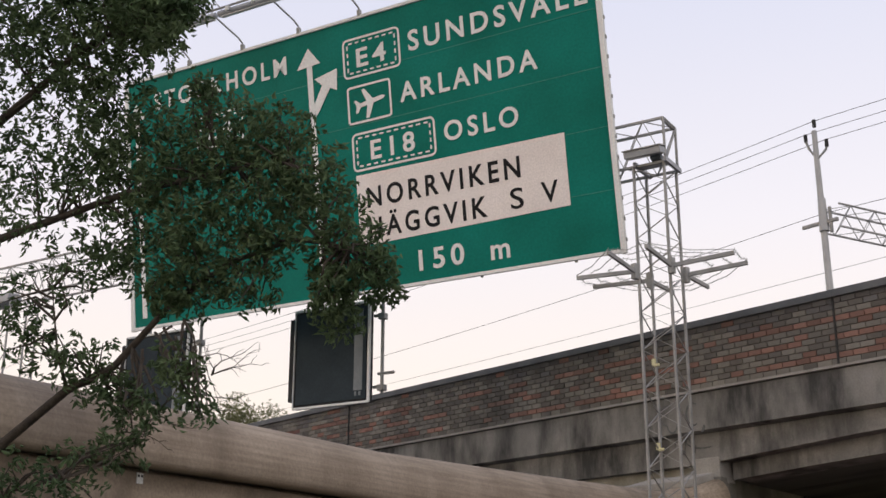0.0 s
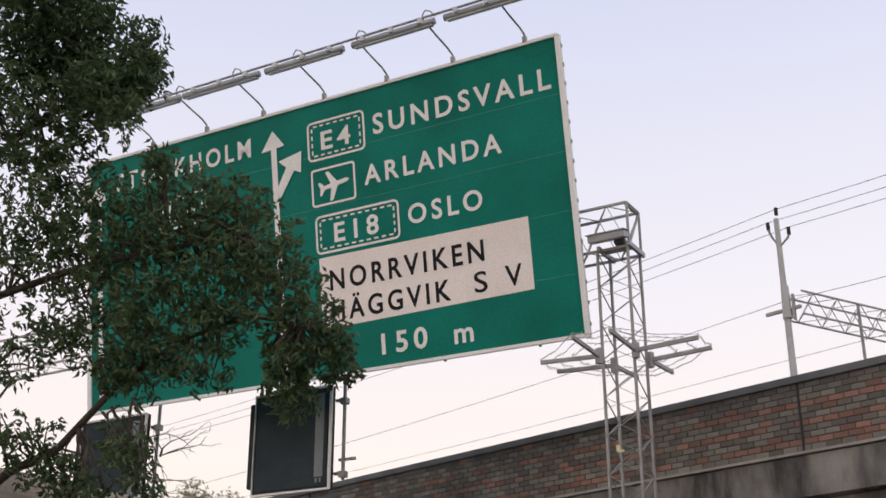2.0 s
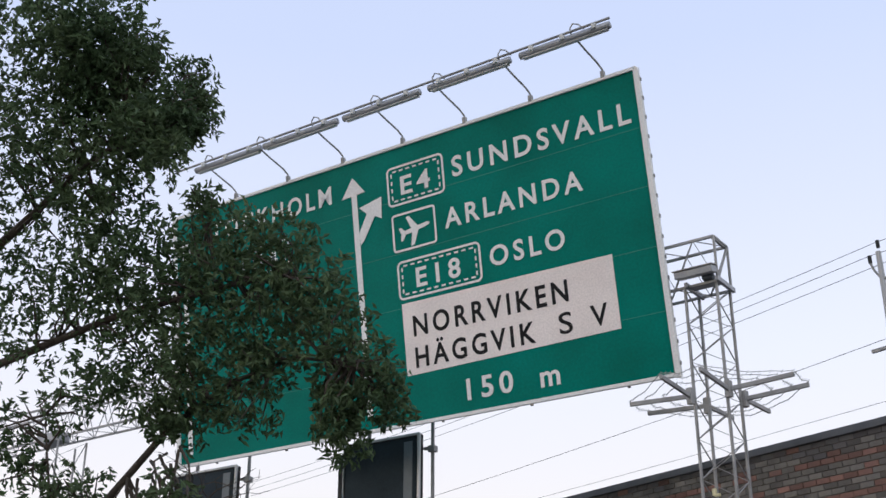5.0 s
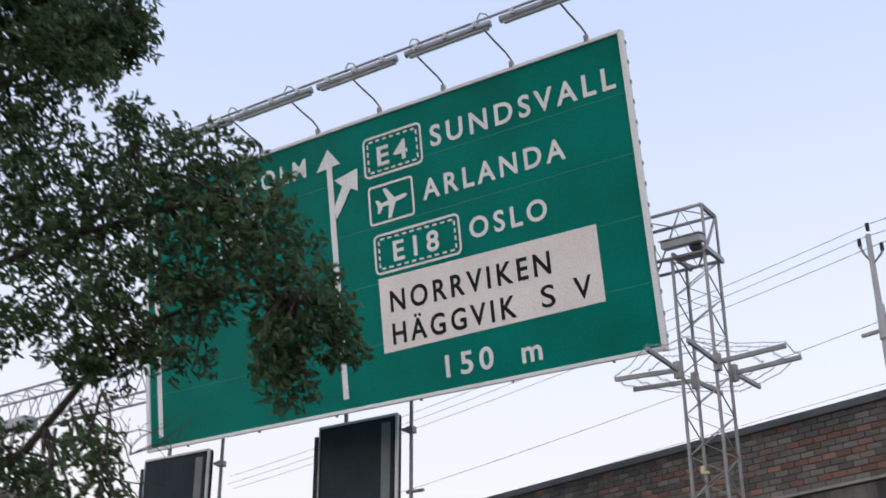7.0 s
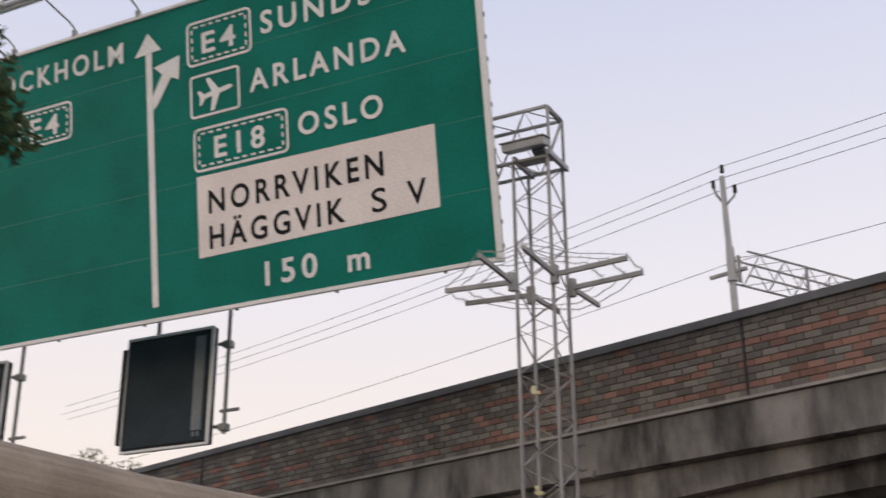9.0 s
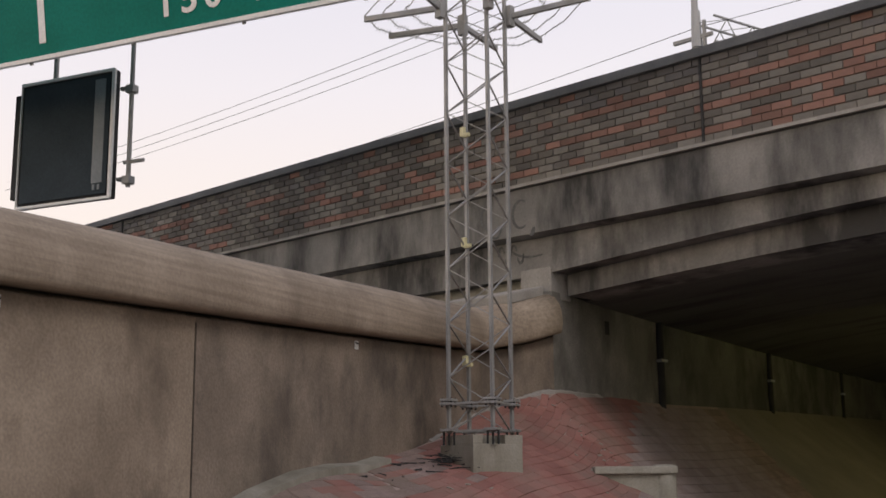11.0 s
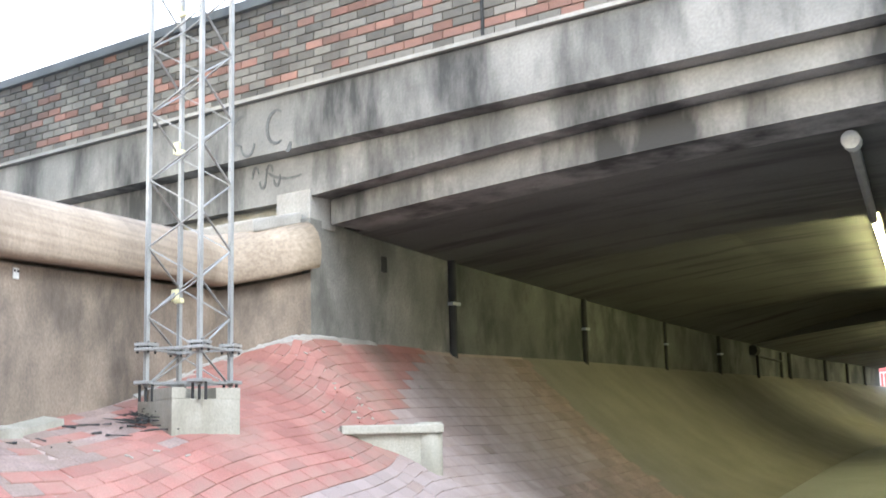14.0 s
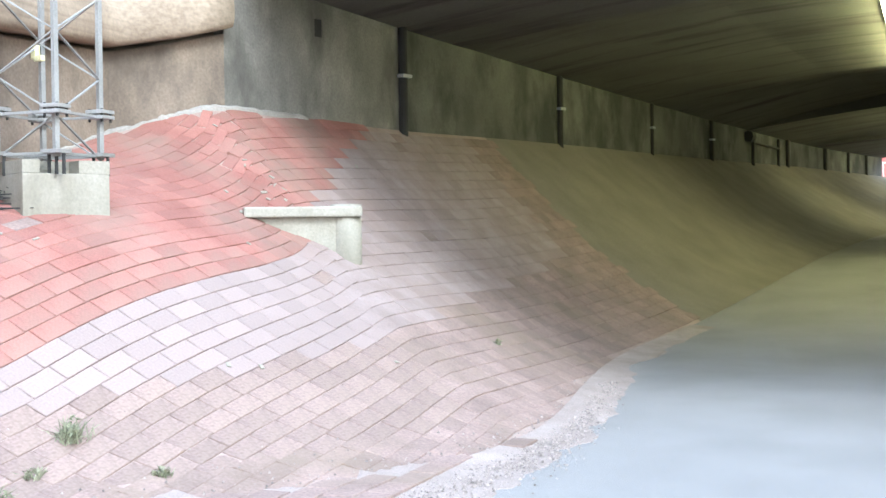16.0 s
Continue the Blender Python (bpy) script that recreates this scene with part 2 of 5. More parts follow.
def add_box(bm, m, sx, sy, sz, bevel=0.0):
    """A box of those sides centred on the pose m."""
    r = bmesh.ops.create_cube(bm, size=1.0, matrix=m @ Matrix.Diagonal((sx, sy, sz, 1)))
    if bevel:
        es = list({e for v in r["verts"] for e in v.link_edges})
        bmesh.ops.bevel(bm, geom=es, offset=bevel, segments=2, affect="EDGES", profile=0.6)
    return bm


def boxm(sx, sy, sz, m=None, bevel=0.0):
    return add_box(bmesh.new(), m if m is not None else Matrix(), sx, sy, sz, bevel)


def span(p, q, up=(0, 0, 1)):
    """A pose midway from p to q whose z runs along them."""
    d = Vector(q) - Vector(p)
    return Matrix.Translation((Vector(p) + Vector(q)) / 2) @ d.to_track_quat("Z", "Y").to_matrix().to_4x4(), d.length


def add_rod(bm, p, q, r, seg=6, r2=None):
    m, ln = span(p, q)
    bmesh.ops.create_cone(bm, cap_ends=True, segments=seg, radius1=r, radius2=r if r2 is None else r2, depth=ln, matrix=m)
    return bm


def add_bar(bm, p, q, w, h=None):
    m, ln = span(p, q)
    return add_box(bm, m, w, h or w, ln)


def add_tube(bm, pts, radii, seg=8):
    """A swept round tube through points."""
    rings = []
    n = len(pts)
    pts = [Vector(p) for p in pts]
    for k in range(n):
        d = (pts[min(k + 1, n - 1)] - pts[max(k - 1, 0)]).normalized()
        a = d.orthogonal().normalized() if k == 0 else (rings_a - d * rings_a.dot(d)).normalized()
        rings_a = a
        b = d.cross(a)
        rad = radii[k] if isinstance(radii, (list, tuple)) else radii
        rings.append([bm.verts.new(pts[k] + (a * math.cos(w) + b * math.sin(w)) * rad) for w in [2 * math.pi * j / seg for j in range(seg)]])
    for r0, r1 in zip(rings, rings[1:]):
        for j in range(seg):
            bm.faces.new((r0[j], r0[(j + 1) % seg], r1[(j + 1) % seg], r1[j]))
    bm.faces.new(rings[0][::-1])
    bm.faces.new(rings[-1])
    return bm


def sweep_profile(bm, path, profile, closed=True):
    """A profile of (outwards, up) swept along a plan path of (x, y, z); outwards is to the right of travel."""
    rings = []
    n = len(path)
    for k in range(n):
        a, b = Vector(path[max(k - 1, 0)]), Vector(path[min(k + 1, n - 1)])
        d = (b - a)
        d.z = 0
        d.normalize()
        out = Vector((d.y, -d.x, 0))
        rings.append([bm.verts.new(Vector(path[k]) + out * u + Vector((0, 0, v))) for u, v in profile])
    m = len(profile)
    for r0, r1 in zip(rings, rings[1:]):
        for j in range(m if closed else m - 1):
            bm.faces.new((r0[j], r0[(j + 1) % m], r1[(j + 1) % m], r1[j]))
    if closed:
        bm.faces.new(rings[0][::-1])
        bm.faces.new(rings[-1])
    return bm


def lerp(tab, t):
    """Straight-line table look-up."""
    if t <= tab[0][0]:
        return tab[0][1]
    for (a, va), (b, vb) in zip(tab, tab[1:]):
        if t <= b:
            return va + (vb - va) * (t - a) / (b - a)
    return tab[-1][1]


# ---------------------------------------------------------------- plan
ABUT_X = [(3.03, -1.06), (7.25, -1.96), (13.4, -3.14), (24.2, -5.0), (35.7, -6.6), (44, -7.0), (52, -7.2)]
ABUT_Z = [(3.03, 2.92), (7.25, 2.98), (13.4, 3.17), (24.2, 3.40), (35.7, 3.66), (44, 3.66)]
EXIT_Y = 46.0


def abut_x(y):
    return lerp(ABUT_X, y)


def path_z(y):
    return lerp([(7, 0.0), (12, 0.28), (21, 0.92), (28.3, 1.26), (37.5, 1.72), (46, 2.1), (66, 2.6)], y)


WALL_DIR = Vector((-0.307, 0.952, 0))       # along the motorway's retaining wall
WALL_P = Vector((-1.31, 1.67, 0))           # its corner beside the bridge


def wall_at(d):
    return WALL_P - WALL_DIR * d


# slope: top edge and foot edge, strip by strip
TOPS = [(1.55, -7.2, 0.35), (0.7, -4.55, 1.22), (-0.18, -1.84, 1.76), (-0.7, -0.2, 2.05), (-1.27, 1.55, 2.55), (-1.16, 2.5, 2.83), (-1.06, 3.03, 2.92)]
FEET = [(2.6, -7.4, 0.0), (3.0, -4.6, 0.0), (3.3, -2.8, 0.0), (3.82, -1.6, 0.0), (4.2, -0.3, 0.0), (4.12, 0.9, 0.0), (3.75, 2.1, 0.0)]
SECT = list(zip(TOPS, FEET))
for yy in (5.1, 7.25, 9.5, 12, 15, 20, 25, 30, 35, 40, 44, 48):
    wid = 4.1 if yy < 6 else 3.8
    SECT.append(((abut_x(yy), yy, lerp(ABUT_Z, yy)), (abut_x(yy) + wid, yy - 0.35 if yy < 9 else yy, path_z(yy))))


DROP_BULGE = [(0, 0), (0.16, 0.1), (0.36, 0.22), (0.5, 0.42), (0.65, 0.66), (0.8, 0.9), (1, 1)]
DROP_HOLLOW = [(0, 0), (0.25, 0.32), (0.45, 0.56), (0.66, 0.76), (0.85, 0.92), (1, 1)]


def between(edge, k, f):
    """A smooth run through the sections' ends; straight deep inside the underpass."""
    p1, p2 = Vector(SECT[k][edge]), Vector(SECT[k + 1][edge])
    if k >= 9:
        return p1.lerp(p2, f)
    t1 = (p2 - Vector(SECT[max(k - 1, 0)][edge])) / 2
    t2 = (Vector(SECT[k + 2][edge]) - p1) / 2
    return p1 * (2 * f ** 3 - 3 * f ** 2 + 1) + t1 * (f ** 3 - 2 * f ** 2 + f) + p2 * (3 * f ** 2 - 2 * f ** 3) + t2 * (f ** 3 - f ** 2)


def slope_point(i, s):
    """On the paved slope: i counts the strips, s goes from the top (0) to the foot (1)."""
    k = min(int(i), len(SECT) - 2)
    f = i - k
    top, foot = (between(e, k, f) for e in (0, 1))
    if 1 < i < 2:
        top.z += 0.12 * math.sin(math.pi * (i - 1))
    p = top.lerp(foot, s)
    w = min(1.0, max(0.0, (i - 2.9) / 2.4))
    w = w * w * (3 - 2 * w)
    e = 0.11 * min(1.0, s / 0.15, (1 - s) / 0.15)
    p.z = top.z + (foot.z - top.z) * sum((1 - w) * lerp(DROP_BULGE, s + q) + w * lerp(DROP_HOLLOW, s + q) for q in (-e, -e / 2, 0, e / 2, e)) / 5
    return p


def slope_normal(i, s):
    a = slope_point(i + 0.05, s) - slope_point(max(i - 0.05, 0), s)
    b = slope_point(i, min(s + 0.03, 1)) - slope_point(i, max(s - 0.03, 0))
    nn = a.cross(b).normalized()
    return nn if nn.z > 0 else -nn


# ---------------------------------------------------------------- ground, path
bm = bmesh.new()
bmesh.ops.create_grid(bm, x_segments=2, y_segments=2, size=1500, matrix=Matrix.Translation((0, 0, -0.05)))
tagged(mesh_ob("ground", bm, M_SOIL), "rough grass and soil around the bridge", "ground", kind="structure")


def foot_x(y):
    return abut_x(y) + 3.8


bm = bmesh.new()
left = [(9.0, -40), (7.4, -20), (6.2, -12), (4.9, -6), (3.7, -3.2), (4.1, -1.7), (4.5, -0.3), (4.15, 0.95), (3.6, 2.2), (2.5, 4.8), (1.7, 6.9)] + [(foot_x(y) - 0.3, y) for y in (9.5, 12, 15, 20, 25, 30, 35, 40, 44, 48, 56, 66)]
rows_v = []
for x, y in left:
    wid = 12.0 if y < -8 else 5.5 if y > 4 else 8.5
    top = [bm.verts.new((x + wid * j / 6, y, path_z(y))) for j in range(7)]
    rows_v.append([bm.verts.new((x, y, path_z(y) - 0.2))] + top + [bm.verts.new((x + wid, y, path_z(y) - 0.2))])
for r0, r1 in zip(rows_v, rows_v[1:]):
    for j in range(8):
        bm.faces.new((r0[j], r0[j + 1], r1[j + 1], r1[j]))
tagged(mesh_ob("path", bm, M_ASPH), "grey asphalt footpath running into the underpass", "footpath", kind="structure")

# pale strip between paving and asphalt
bm = bmesh.new()
rs = random.Random(17)
rings = []
for k in range(0, 641):
    i = 1.0 + 8.0 * k / 640
    p, q = slope_point(i, 1.0), slope_point(min(i + 0.05, 9.9), 1.0)
    d = (q - p)
    d.z = 0
    d.normalize()
    out = Vector((-d.y, d.x, 0)) if (Vector((-d.y, d.x, 0))).x > 0 else Vector((d.y, -d.x, 0))
    wide = lerp([(1, 2.2), (2, 2.1), (3, 1.5), (4, 0.72), (5, 0.43), (6, 0.36)], i) + 0.16 * noise.noise((i * 2.1, 0.3, 0)) + 0.06 * noise.noise((i * 9.0, 1.3, 0)) + 0.03 * noise.noise((i * 31.0, 4.3, 0)) + rs.uniform(-0.008, 0.008)
    a = 0.03 + 0.05 * noise.noise((i * 3.0, 7.7, 0)) + 0.03 * noise.noise((i * 14.0, 2.2, 0))
    a = max(0.004, a * min(1.0, max(0.1, (5 - i) / 2)))
    edge = [slope_point(i, 1 - a) + Vector((0, 0, 0.004)), slope_point(i, 1 - a * 0.6) + Vector((0, 0, 0.024)), p + Vector((0, 0, 0.036))]
    edge += [p + out * u + Vector((0, 0, z)) for u, z in ((wide * 0.5, 0.02 + 0.012 * noise.noise((i * 12.0, 5.0, 0))), (wide, 0.004), (wide + 0.03, -0.03))]
    rings.append([bm.verts.new(v) for v in edge])
for r0, r1 in zip(rings, rings[1:]):
    for j in range(5):
        bm.faces.new((r0[j], r0[j + 1], r1[j + 1], r1[j]))
tagged(mesh_ob("edge_strip", bm, M_GRAVEL), "pale gritty strip between paving and asphalt", "kerb", kind="structure")

# ---------------------------------------------------------------- paved slope bed
bm = bmesh.new()
NI, NS = (len(SECT) - 1) * 8, 40
grid = [[bm.verts.new(slope_point(i / 8, s / NS) + Vector((0, 0, 0.002))) for s in range(NS + 1)] for i in range(NI + 1)]
for i in range(NI):
    for s in range(NS):
        fc = bm.faces.new((grid[i][s], grid[i][s + 1], grid[i + 1][s + 1], grid[i + 1][s]))
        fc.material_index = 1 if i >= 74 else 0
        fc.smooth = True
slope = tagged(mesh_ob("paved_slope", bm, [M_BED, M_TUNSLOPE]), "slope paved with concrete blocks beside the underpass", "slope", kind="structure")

# ---------------------------------------------------------------- retaining wall and its round coping
wall = []
JOINT_D = 6.7
for d in (60, 45, 30, 22, 15, 9.5, 7.3, JOINT_D, 4.25, 2.1, 0.5, 0.0):
    p = wall_at(d)
    p.z = lerp([(0, 3.46), (2.1, 3.36), (4.25, 3.26), (7.3, 3.13), (9.5, 3.04), (15, 3.0), (60, 2.8)], d)
    wall.append(p)
wall_end = Vector((-1.06, 3.03, 3.79))
full = wall + [Vector((-1.16, 2.45, 3.63)), wall_end]
bm = bmesh.new()
rings = []
for k, p in enumerate(full):
    a, b = full[max(k - 1, 0)], full[min(k + 1, len(full) - 1)]
    d = (b - a)
    d.z = 0
    d.normalize()
    out = Vector((d.y, -d.x, 0))
    rings.append([bm.verts.new((q.x, q.y, z)) for q, z in ((p, -0.5), (p, p.z - 0.045), (p - out * 0.12, p.z - 0.045), (p - out * 0.12, p.z + 0.06), (p - out * 0.45, p.z + 0.06), (p - out * 0.45, -0.5))])
for r0, r1 in zip(rings, rings[1:]):
    for j in range(6):
        fc = bm.faces.new((r0[j], r0[(j + 1) % 6], r1[(j + 1) % 6], r1[j]))
        fc.material_index = 0 if r0 in rings[:7] else 1
bm.faces.new(rings[-1])
retaining = tagged(mesh_ob("wall_retaining", bm, [M_CONC_WARM, M_CONC_SOILED]), "weathered brown concrete retaining wall of the motorway", "wall", kind="structure")
for d in (JOINT_D, 18.5):
    jp = wall_at(d)
    part("pour_joint", boxm(0.012, 0.02, 3.4, Matrix.Translation((jp.x, jp.y, 1.36)) @ Matrix.Rotation(radians(17.9), 4, "Z")), M_BARK, retaining)
COPE = [(-0.116, 0.03), (-0.11, 0.0), (0.19, 0.0), (0.215, 0.05), (0.23, 0.17), (0.215, 0.31), (0.165, 0.44), (0.07, 0.55), (-0.05, 0.615), (-0.2, 0.635), (-0.4, 0.635), (-0.45, 0.1)]
bm = sweep_profile(bmesh.new(), [tuple(p) for p in full], COPE)
for fc in bm.faces:
    fc.smooth = fc.normal.z > -0.7
tagged(mesh_ob("wall_coping", bm, M_CONC_COPE), "rounded concrete coping along the top of the wall", "coping", kind="structure")

# ---------------------------------------------------------------- motorway deck behind the wall (closes the place)
bm = boxm(40, 70, 0.3, Matrix.Translation((-23, -30, 3.1)))
bmesh.ops.rotate(bm, verts=bm.verts, cent=(-1.3, 1.67, 0), matrix=Matrix.Rotation(radians(17.9), 3, "Z"))
tagged(mesh_ob("motorway_deck", bm, M_ASPH), "asphalt deck of the motorway above the wall", "road", kind="structure")

# ---------------------------------------------------------------- bridge: edge beam, fascia bands, barrier base
X0, X1 = -45.0, 22.0


def fascia_run(name, prof, mat, label, x0=X0, x1=X1, sag=True):
    """A band of the bridge's side swept along x; its underside dips towards the abutment."""
    bm = bmesh.new()
    rings = []
    n = 40
    for k in range(n + 1):
        x = x0 + (x1 - x0) * k / n
        h = (max(0.0, 1 - (x + 1.2) / 9.0) ** 2) if sag and x > -1.2 else (1.0 if sag else 0.0)
        rings.append([bm.verts.new((x, y, z - dip * h)) for y, z, dip in prof])
    m = len(prof)
    for r0, r1 in zip(rings, rings[1:]):
        for j in range(m):
            bm.faces.new((r0[j], r0[(j + 1) % m], r1[(j + 1) % m], r1[j]))
    bm.faces.new(rings[0])
    bm.faces.new(rings[-1])
    return tagged(mesh_ob(name, bm, mat), label, "bridge", kind="structure")


fascia_run("bridge_ledge", [(2.84, 6.122, 0), (2.84, 6.17, 0), (3.6, 6.17, 0), (3.6, 6.122, 0)], M_CONC_PALE, "pale concrete ledge under the brick barrier", sag=False)
# dark recessed strip paints the shade line below the ledge
fascia_run("ledge_shade_strip", [(2.935, 6.097, 0), (2.935, 6.121, 0), (3.6, 6.121, 0), (3.6, 6.097, 0)], M_DARK, "dark strip standing for the shade line under the pale ledge", sag=False)
fascia_run("bridge_edge_beam", [(2.9, 5.385, 0.02), (2.9, 6.096, 0), (3.9, 6.096, 0), (3.9, 5.30, 0.03)], M_CONC, "stained concrete edge beam of the bridge")
fascia_run("bridge_girder", [(3.12, 5.10, 0.36), (3.12, 5.35, 0.02), (3.9, 5.35, 0.02), (3.9, 5.10, 0.36)], M_CONC, "upper concrete band of the bridge girder")
fascia_run("bridge_soffit_edge", [(3.42, 4.715, 0.315), (3.42, 5.09, 0.36), (4.2, 5.09, 0.36), (4.2, 4.72, 0.31)], M_CONC, "lower concrete band at the edge of the soffit", x0=-1.05)

# ceiling of the underpass
bm = bmesh.new()
ys = [4.2, 5, 7.25, 9.4, 9.42, 13.4, 16, 20.4, 20.42, 24, 28.2, 28.22, 35.7, 36.7, 36.72, 44, EXIT_Y]
rings = []
for y in ys:
    step = 0.0 if y <= 9.4 else 0.2 if y <= 20.4 else 0.55 if y <= 28.2 else 0.2 if y <= 36.7 else 0.0
    ring = []
    for j in range(25):
        w = j / 24
        x = abut_x(y) - 0.2 + 14.5 * w
        z = 4.42 + 0.3 * (1 - (1 - min(w * 2.2, 1)) ** 2) + step * min(1.0, w * 14.5 / 4.2)
        ring.append(bm.verts.new((x, y, z)))
    rings.append(ring)
for r0, r1 in zip(rings, rings[1:]):
    for j in range(24):
        bm.faces.new((r0[j], r0[j + 1], r1[j + 1], r1[j]))
up = bmesh.ops.extrude_face_region(bm, geom=bm.faces[:])
for v in up["geom"]:
    if isinstance(v, bmesh.types.BMVert):
        v.co.z = 5.6
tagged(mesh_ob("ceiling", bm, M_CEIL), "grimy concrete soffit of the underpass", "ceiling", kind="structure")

# deck fill between soffit and barrier
bm = boxm(67, 42.5, 0.5, Matrix.Translation((-11.5, 25.0, 5.85)))
tagged(mesh_ob("bridge_deck", bm, M_CONC), "concrete deck of the bridge", "bridge", kind="structure")

# ---------------------------------------------------------------- abutment wall of the underpass
bm = bmesh.new()
ysA = [7.25, 10, 13.4, 18, 24.2, 30, 35.7, 40, 44, EXIT_Y]
face = [Vector((abut_x(y), y, 0)) for y in ysA]
rings = []
for p in face:
    zt = 4.55 if p.y > 3.2 else 4.45
    rings.append([bm.verts.new((p.x, p.y, -0.2)), bm.verts.new((p.x, p.y, zt)), bm.verts.new((p.x - 0.6, p.y, zt)), bm.verts.new((p.x - 0.6, p.y, -0.2))])
for r0, r1 in zip(rings, rings[1:]):
    for j in range(4):
        bm.faces.new((r0[j], r0[(j + 1) % 4], r1[(j + 1) % 4], r1[j]))
bm.faces.new(rings[0])
bm.faces.new(rings[-1])
# separate end piece, its colour carrying the daylight at the mouth
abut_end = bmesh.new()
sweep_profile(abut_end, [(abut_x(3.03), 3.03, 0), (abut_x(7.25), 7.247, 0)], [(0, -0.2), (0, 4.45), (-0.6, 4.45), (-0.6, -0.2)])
tagged(mesh_ob("wall_abutment_end", abut_end, M_ABUT_END), "grey concrete end of the abutment wall, toned lighter for daylight", "wall", kind="structure")
abut = tagged(mesh_ob("wall_abutment", bm, M_ABUT), "stained grey concrete abutment wall, toned darker for the underpass shade", "wall", kind="structure")

# far side of the underpass (plain, unseen, closes the place); dark to cut bounced light
bm = bmesh.new()
sweep_profile(bm, [(abut_x(y) + 12.6, y, -0.2) for y in [3.03] + ysA], [(0, 0), (0.5, 0), (0.5, 5.5), (0, 5.5)])
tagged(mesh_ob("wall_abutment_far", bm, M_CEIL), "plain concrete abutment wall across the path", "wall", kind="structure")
bm = boxm(14, 0.6, 6.0, Matrix.Translation((18.4, 3.4, 3.0)))
tagged(mesh_ob("wall_wing", bm, M_CONC), "plain concrete wing wall across the path", "wall", kind="structure")

# vertical joints and pipes on the abutment


def pipe_on_wall(y, z0, z1, r, clamp=True):
    t = thing("drain_pipe", "dark vertical drain pipe fixed to the abutment wall", "pipe", "pipes on the abutment")
    t.location = (abut_x(y) + r * 0.6, y, 0)
    part("pipe", add_rod(bmesh.new(), (0, 0, z0), (0, 0, z1), r, 10), M_DARK, t)
    if clamp:
        for z in (z0 + 0.55 * (z1 - z0),):
            part("clamp", boxm(r * 2.6, r * 3.0, 0.05, Matrix.Translation((0, 0, z)), 0.006), M_FIXT, t)
    return t


for y, r in ((7.25, 0.07), (13.5, 0.06), (19.2, 0.045), (24.4, 0.06), (33.0, 0.07), (38.0, 0.07), (41.0, 0.06), (43.6, 0.06)):
    pipe_on_wall(y, lerp(ABUT_Z, y) - 0.1, 4.46, r, y < 26)
t = thing("pipe_bracket", "thin dark metal frame fixed on the abutment wall", "bracket")
t.location = (abut_x(30) + 0.08, 30, 0)
for dy, z0, z1 in ((-1.6, 3.4, 4.4), (1.8, 3.4, 4.4)):
    part("upright", add_rod(bmesh.new(), (-dy * 0.16, dy, z0), (-dy * 0.16, dy, z1), 0.05), M_DARK, t)
part("crossbar", add_rod(bmesh.new(), (0.25, -1.6, 4.1), (-0.28, 1.8, 4.1), 0.04), M_DARK, t)
t = thing("wall_lamp", "small dark round lamp on the abutment wall", "lamp")
t.location = (abut_x(28) + 0.12, 28.0, 4.25)
part("body", add_rod(bmesh.new(), (0, -0.12, 0), (0, 0.12, 0), 0.16, 12), M_DARK, t)
# small slot high on the abutment
t = thing("vent_slot", "small dark slot in the abutment wall", "vent")
t.location = (abut_x(5.0), 5.0, 4.1)
part("recess", boxm(0.03, 0.13, 0.22, None, 0.004), M_DARK, t)

# bearing shelf and end blocks beside the abutment
bm = boxm(0.6, 0.5, 0.5, Matrix.Translation((-1.42, 3.34, 4.6)), 0.02)
tagged(mesh_ob("bearing_block", bm, M_CONC_PALE), "pale concrete block at the end of the girder", "block", kind="structure")
bm = boxm(6.0, 0.5, 1.2, Matrix.Translation((-4.6, 3.56, 4.4)), 0.02)
tagged(mesh_ob("bearing_wall", bm, M_CONC_STUB), "shaded concrete wall under the bridge's edge", "wall", kind="structure")
bm = boxm(1.6, 0.9, 0.16, Matrix.Translation((-2.0, 2.6, 4.36)) @ Matrix.Rotation(radians(14), 4, "X"), 0.03)
tagged(mesh_ob("wall_end_slab", bm, M_CONC_PALE), "pale sloping concrete slab behind the coping", "slab", kind="structure")

# concrete stub on the slope
stub = thing("drain_stub", "small weathered concrete drain block set into the slope", "drain block")
stub.matrix_world = pose(0.83, 2.25, 0, 0, 0, 48)
part("top_slab", boxm(1.12, 0.42, 0.10, Matrix.Translation((0, 0, 1.73)), 0.02), M_CONC_STUB, stub, "pale chipped slab")
part("wall", boxm(0.86, 0.26, 0.75, Matrix.Translation((-0.04, 0.0, 1.32)), 0.02), M_CONC_STUB, stub)
part("post", add_rod(bmesh.new(), (0.42, -0.03, 0.9), (0.42, -0.03, 1.8), 0.15, 18), M_CONC_STUB, stub, smooth=True)

# ---------------------------------------------------------------- gantry: masts, beam


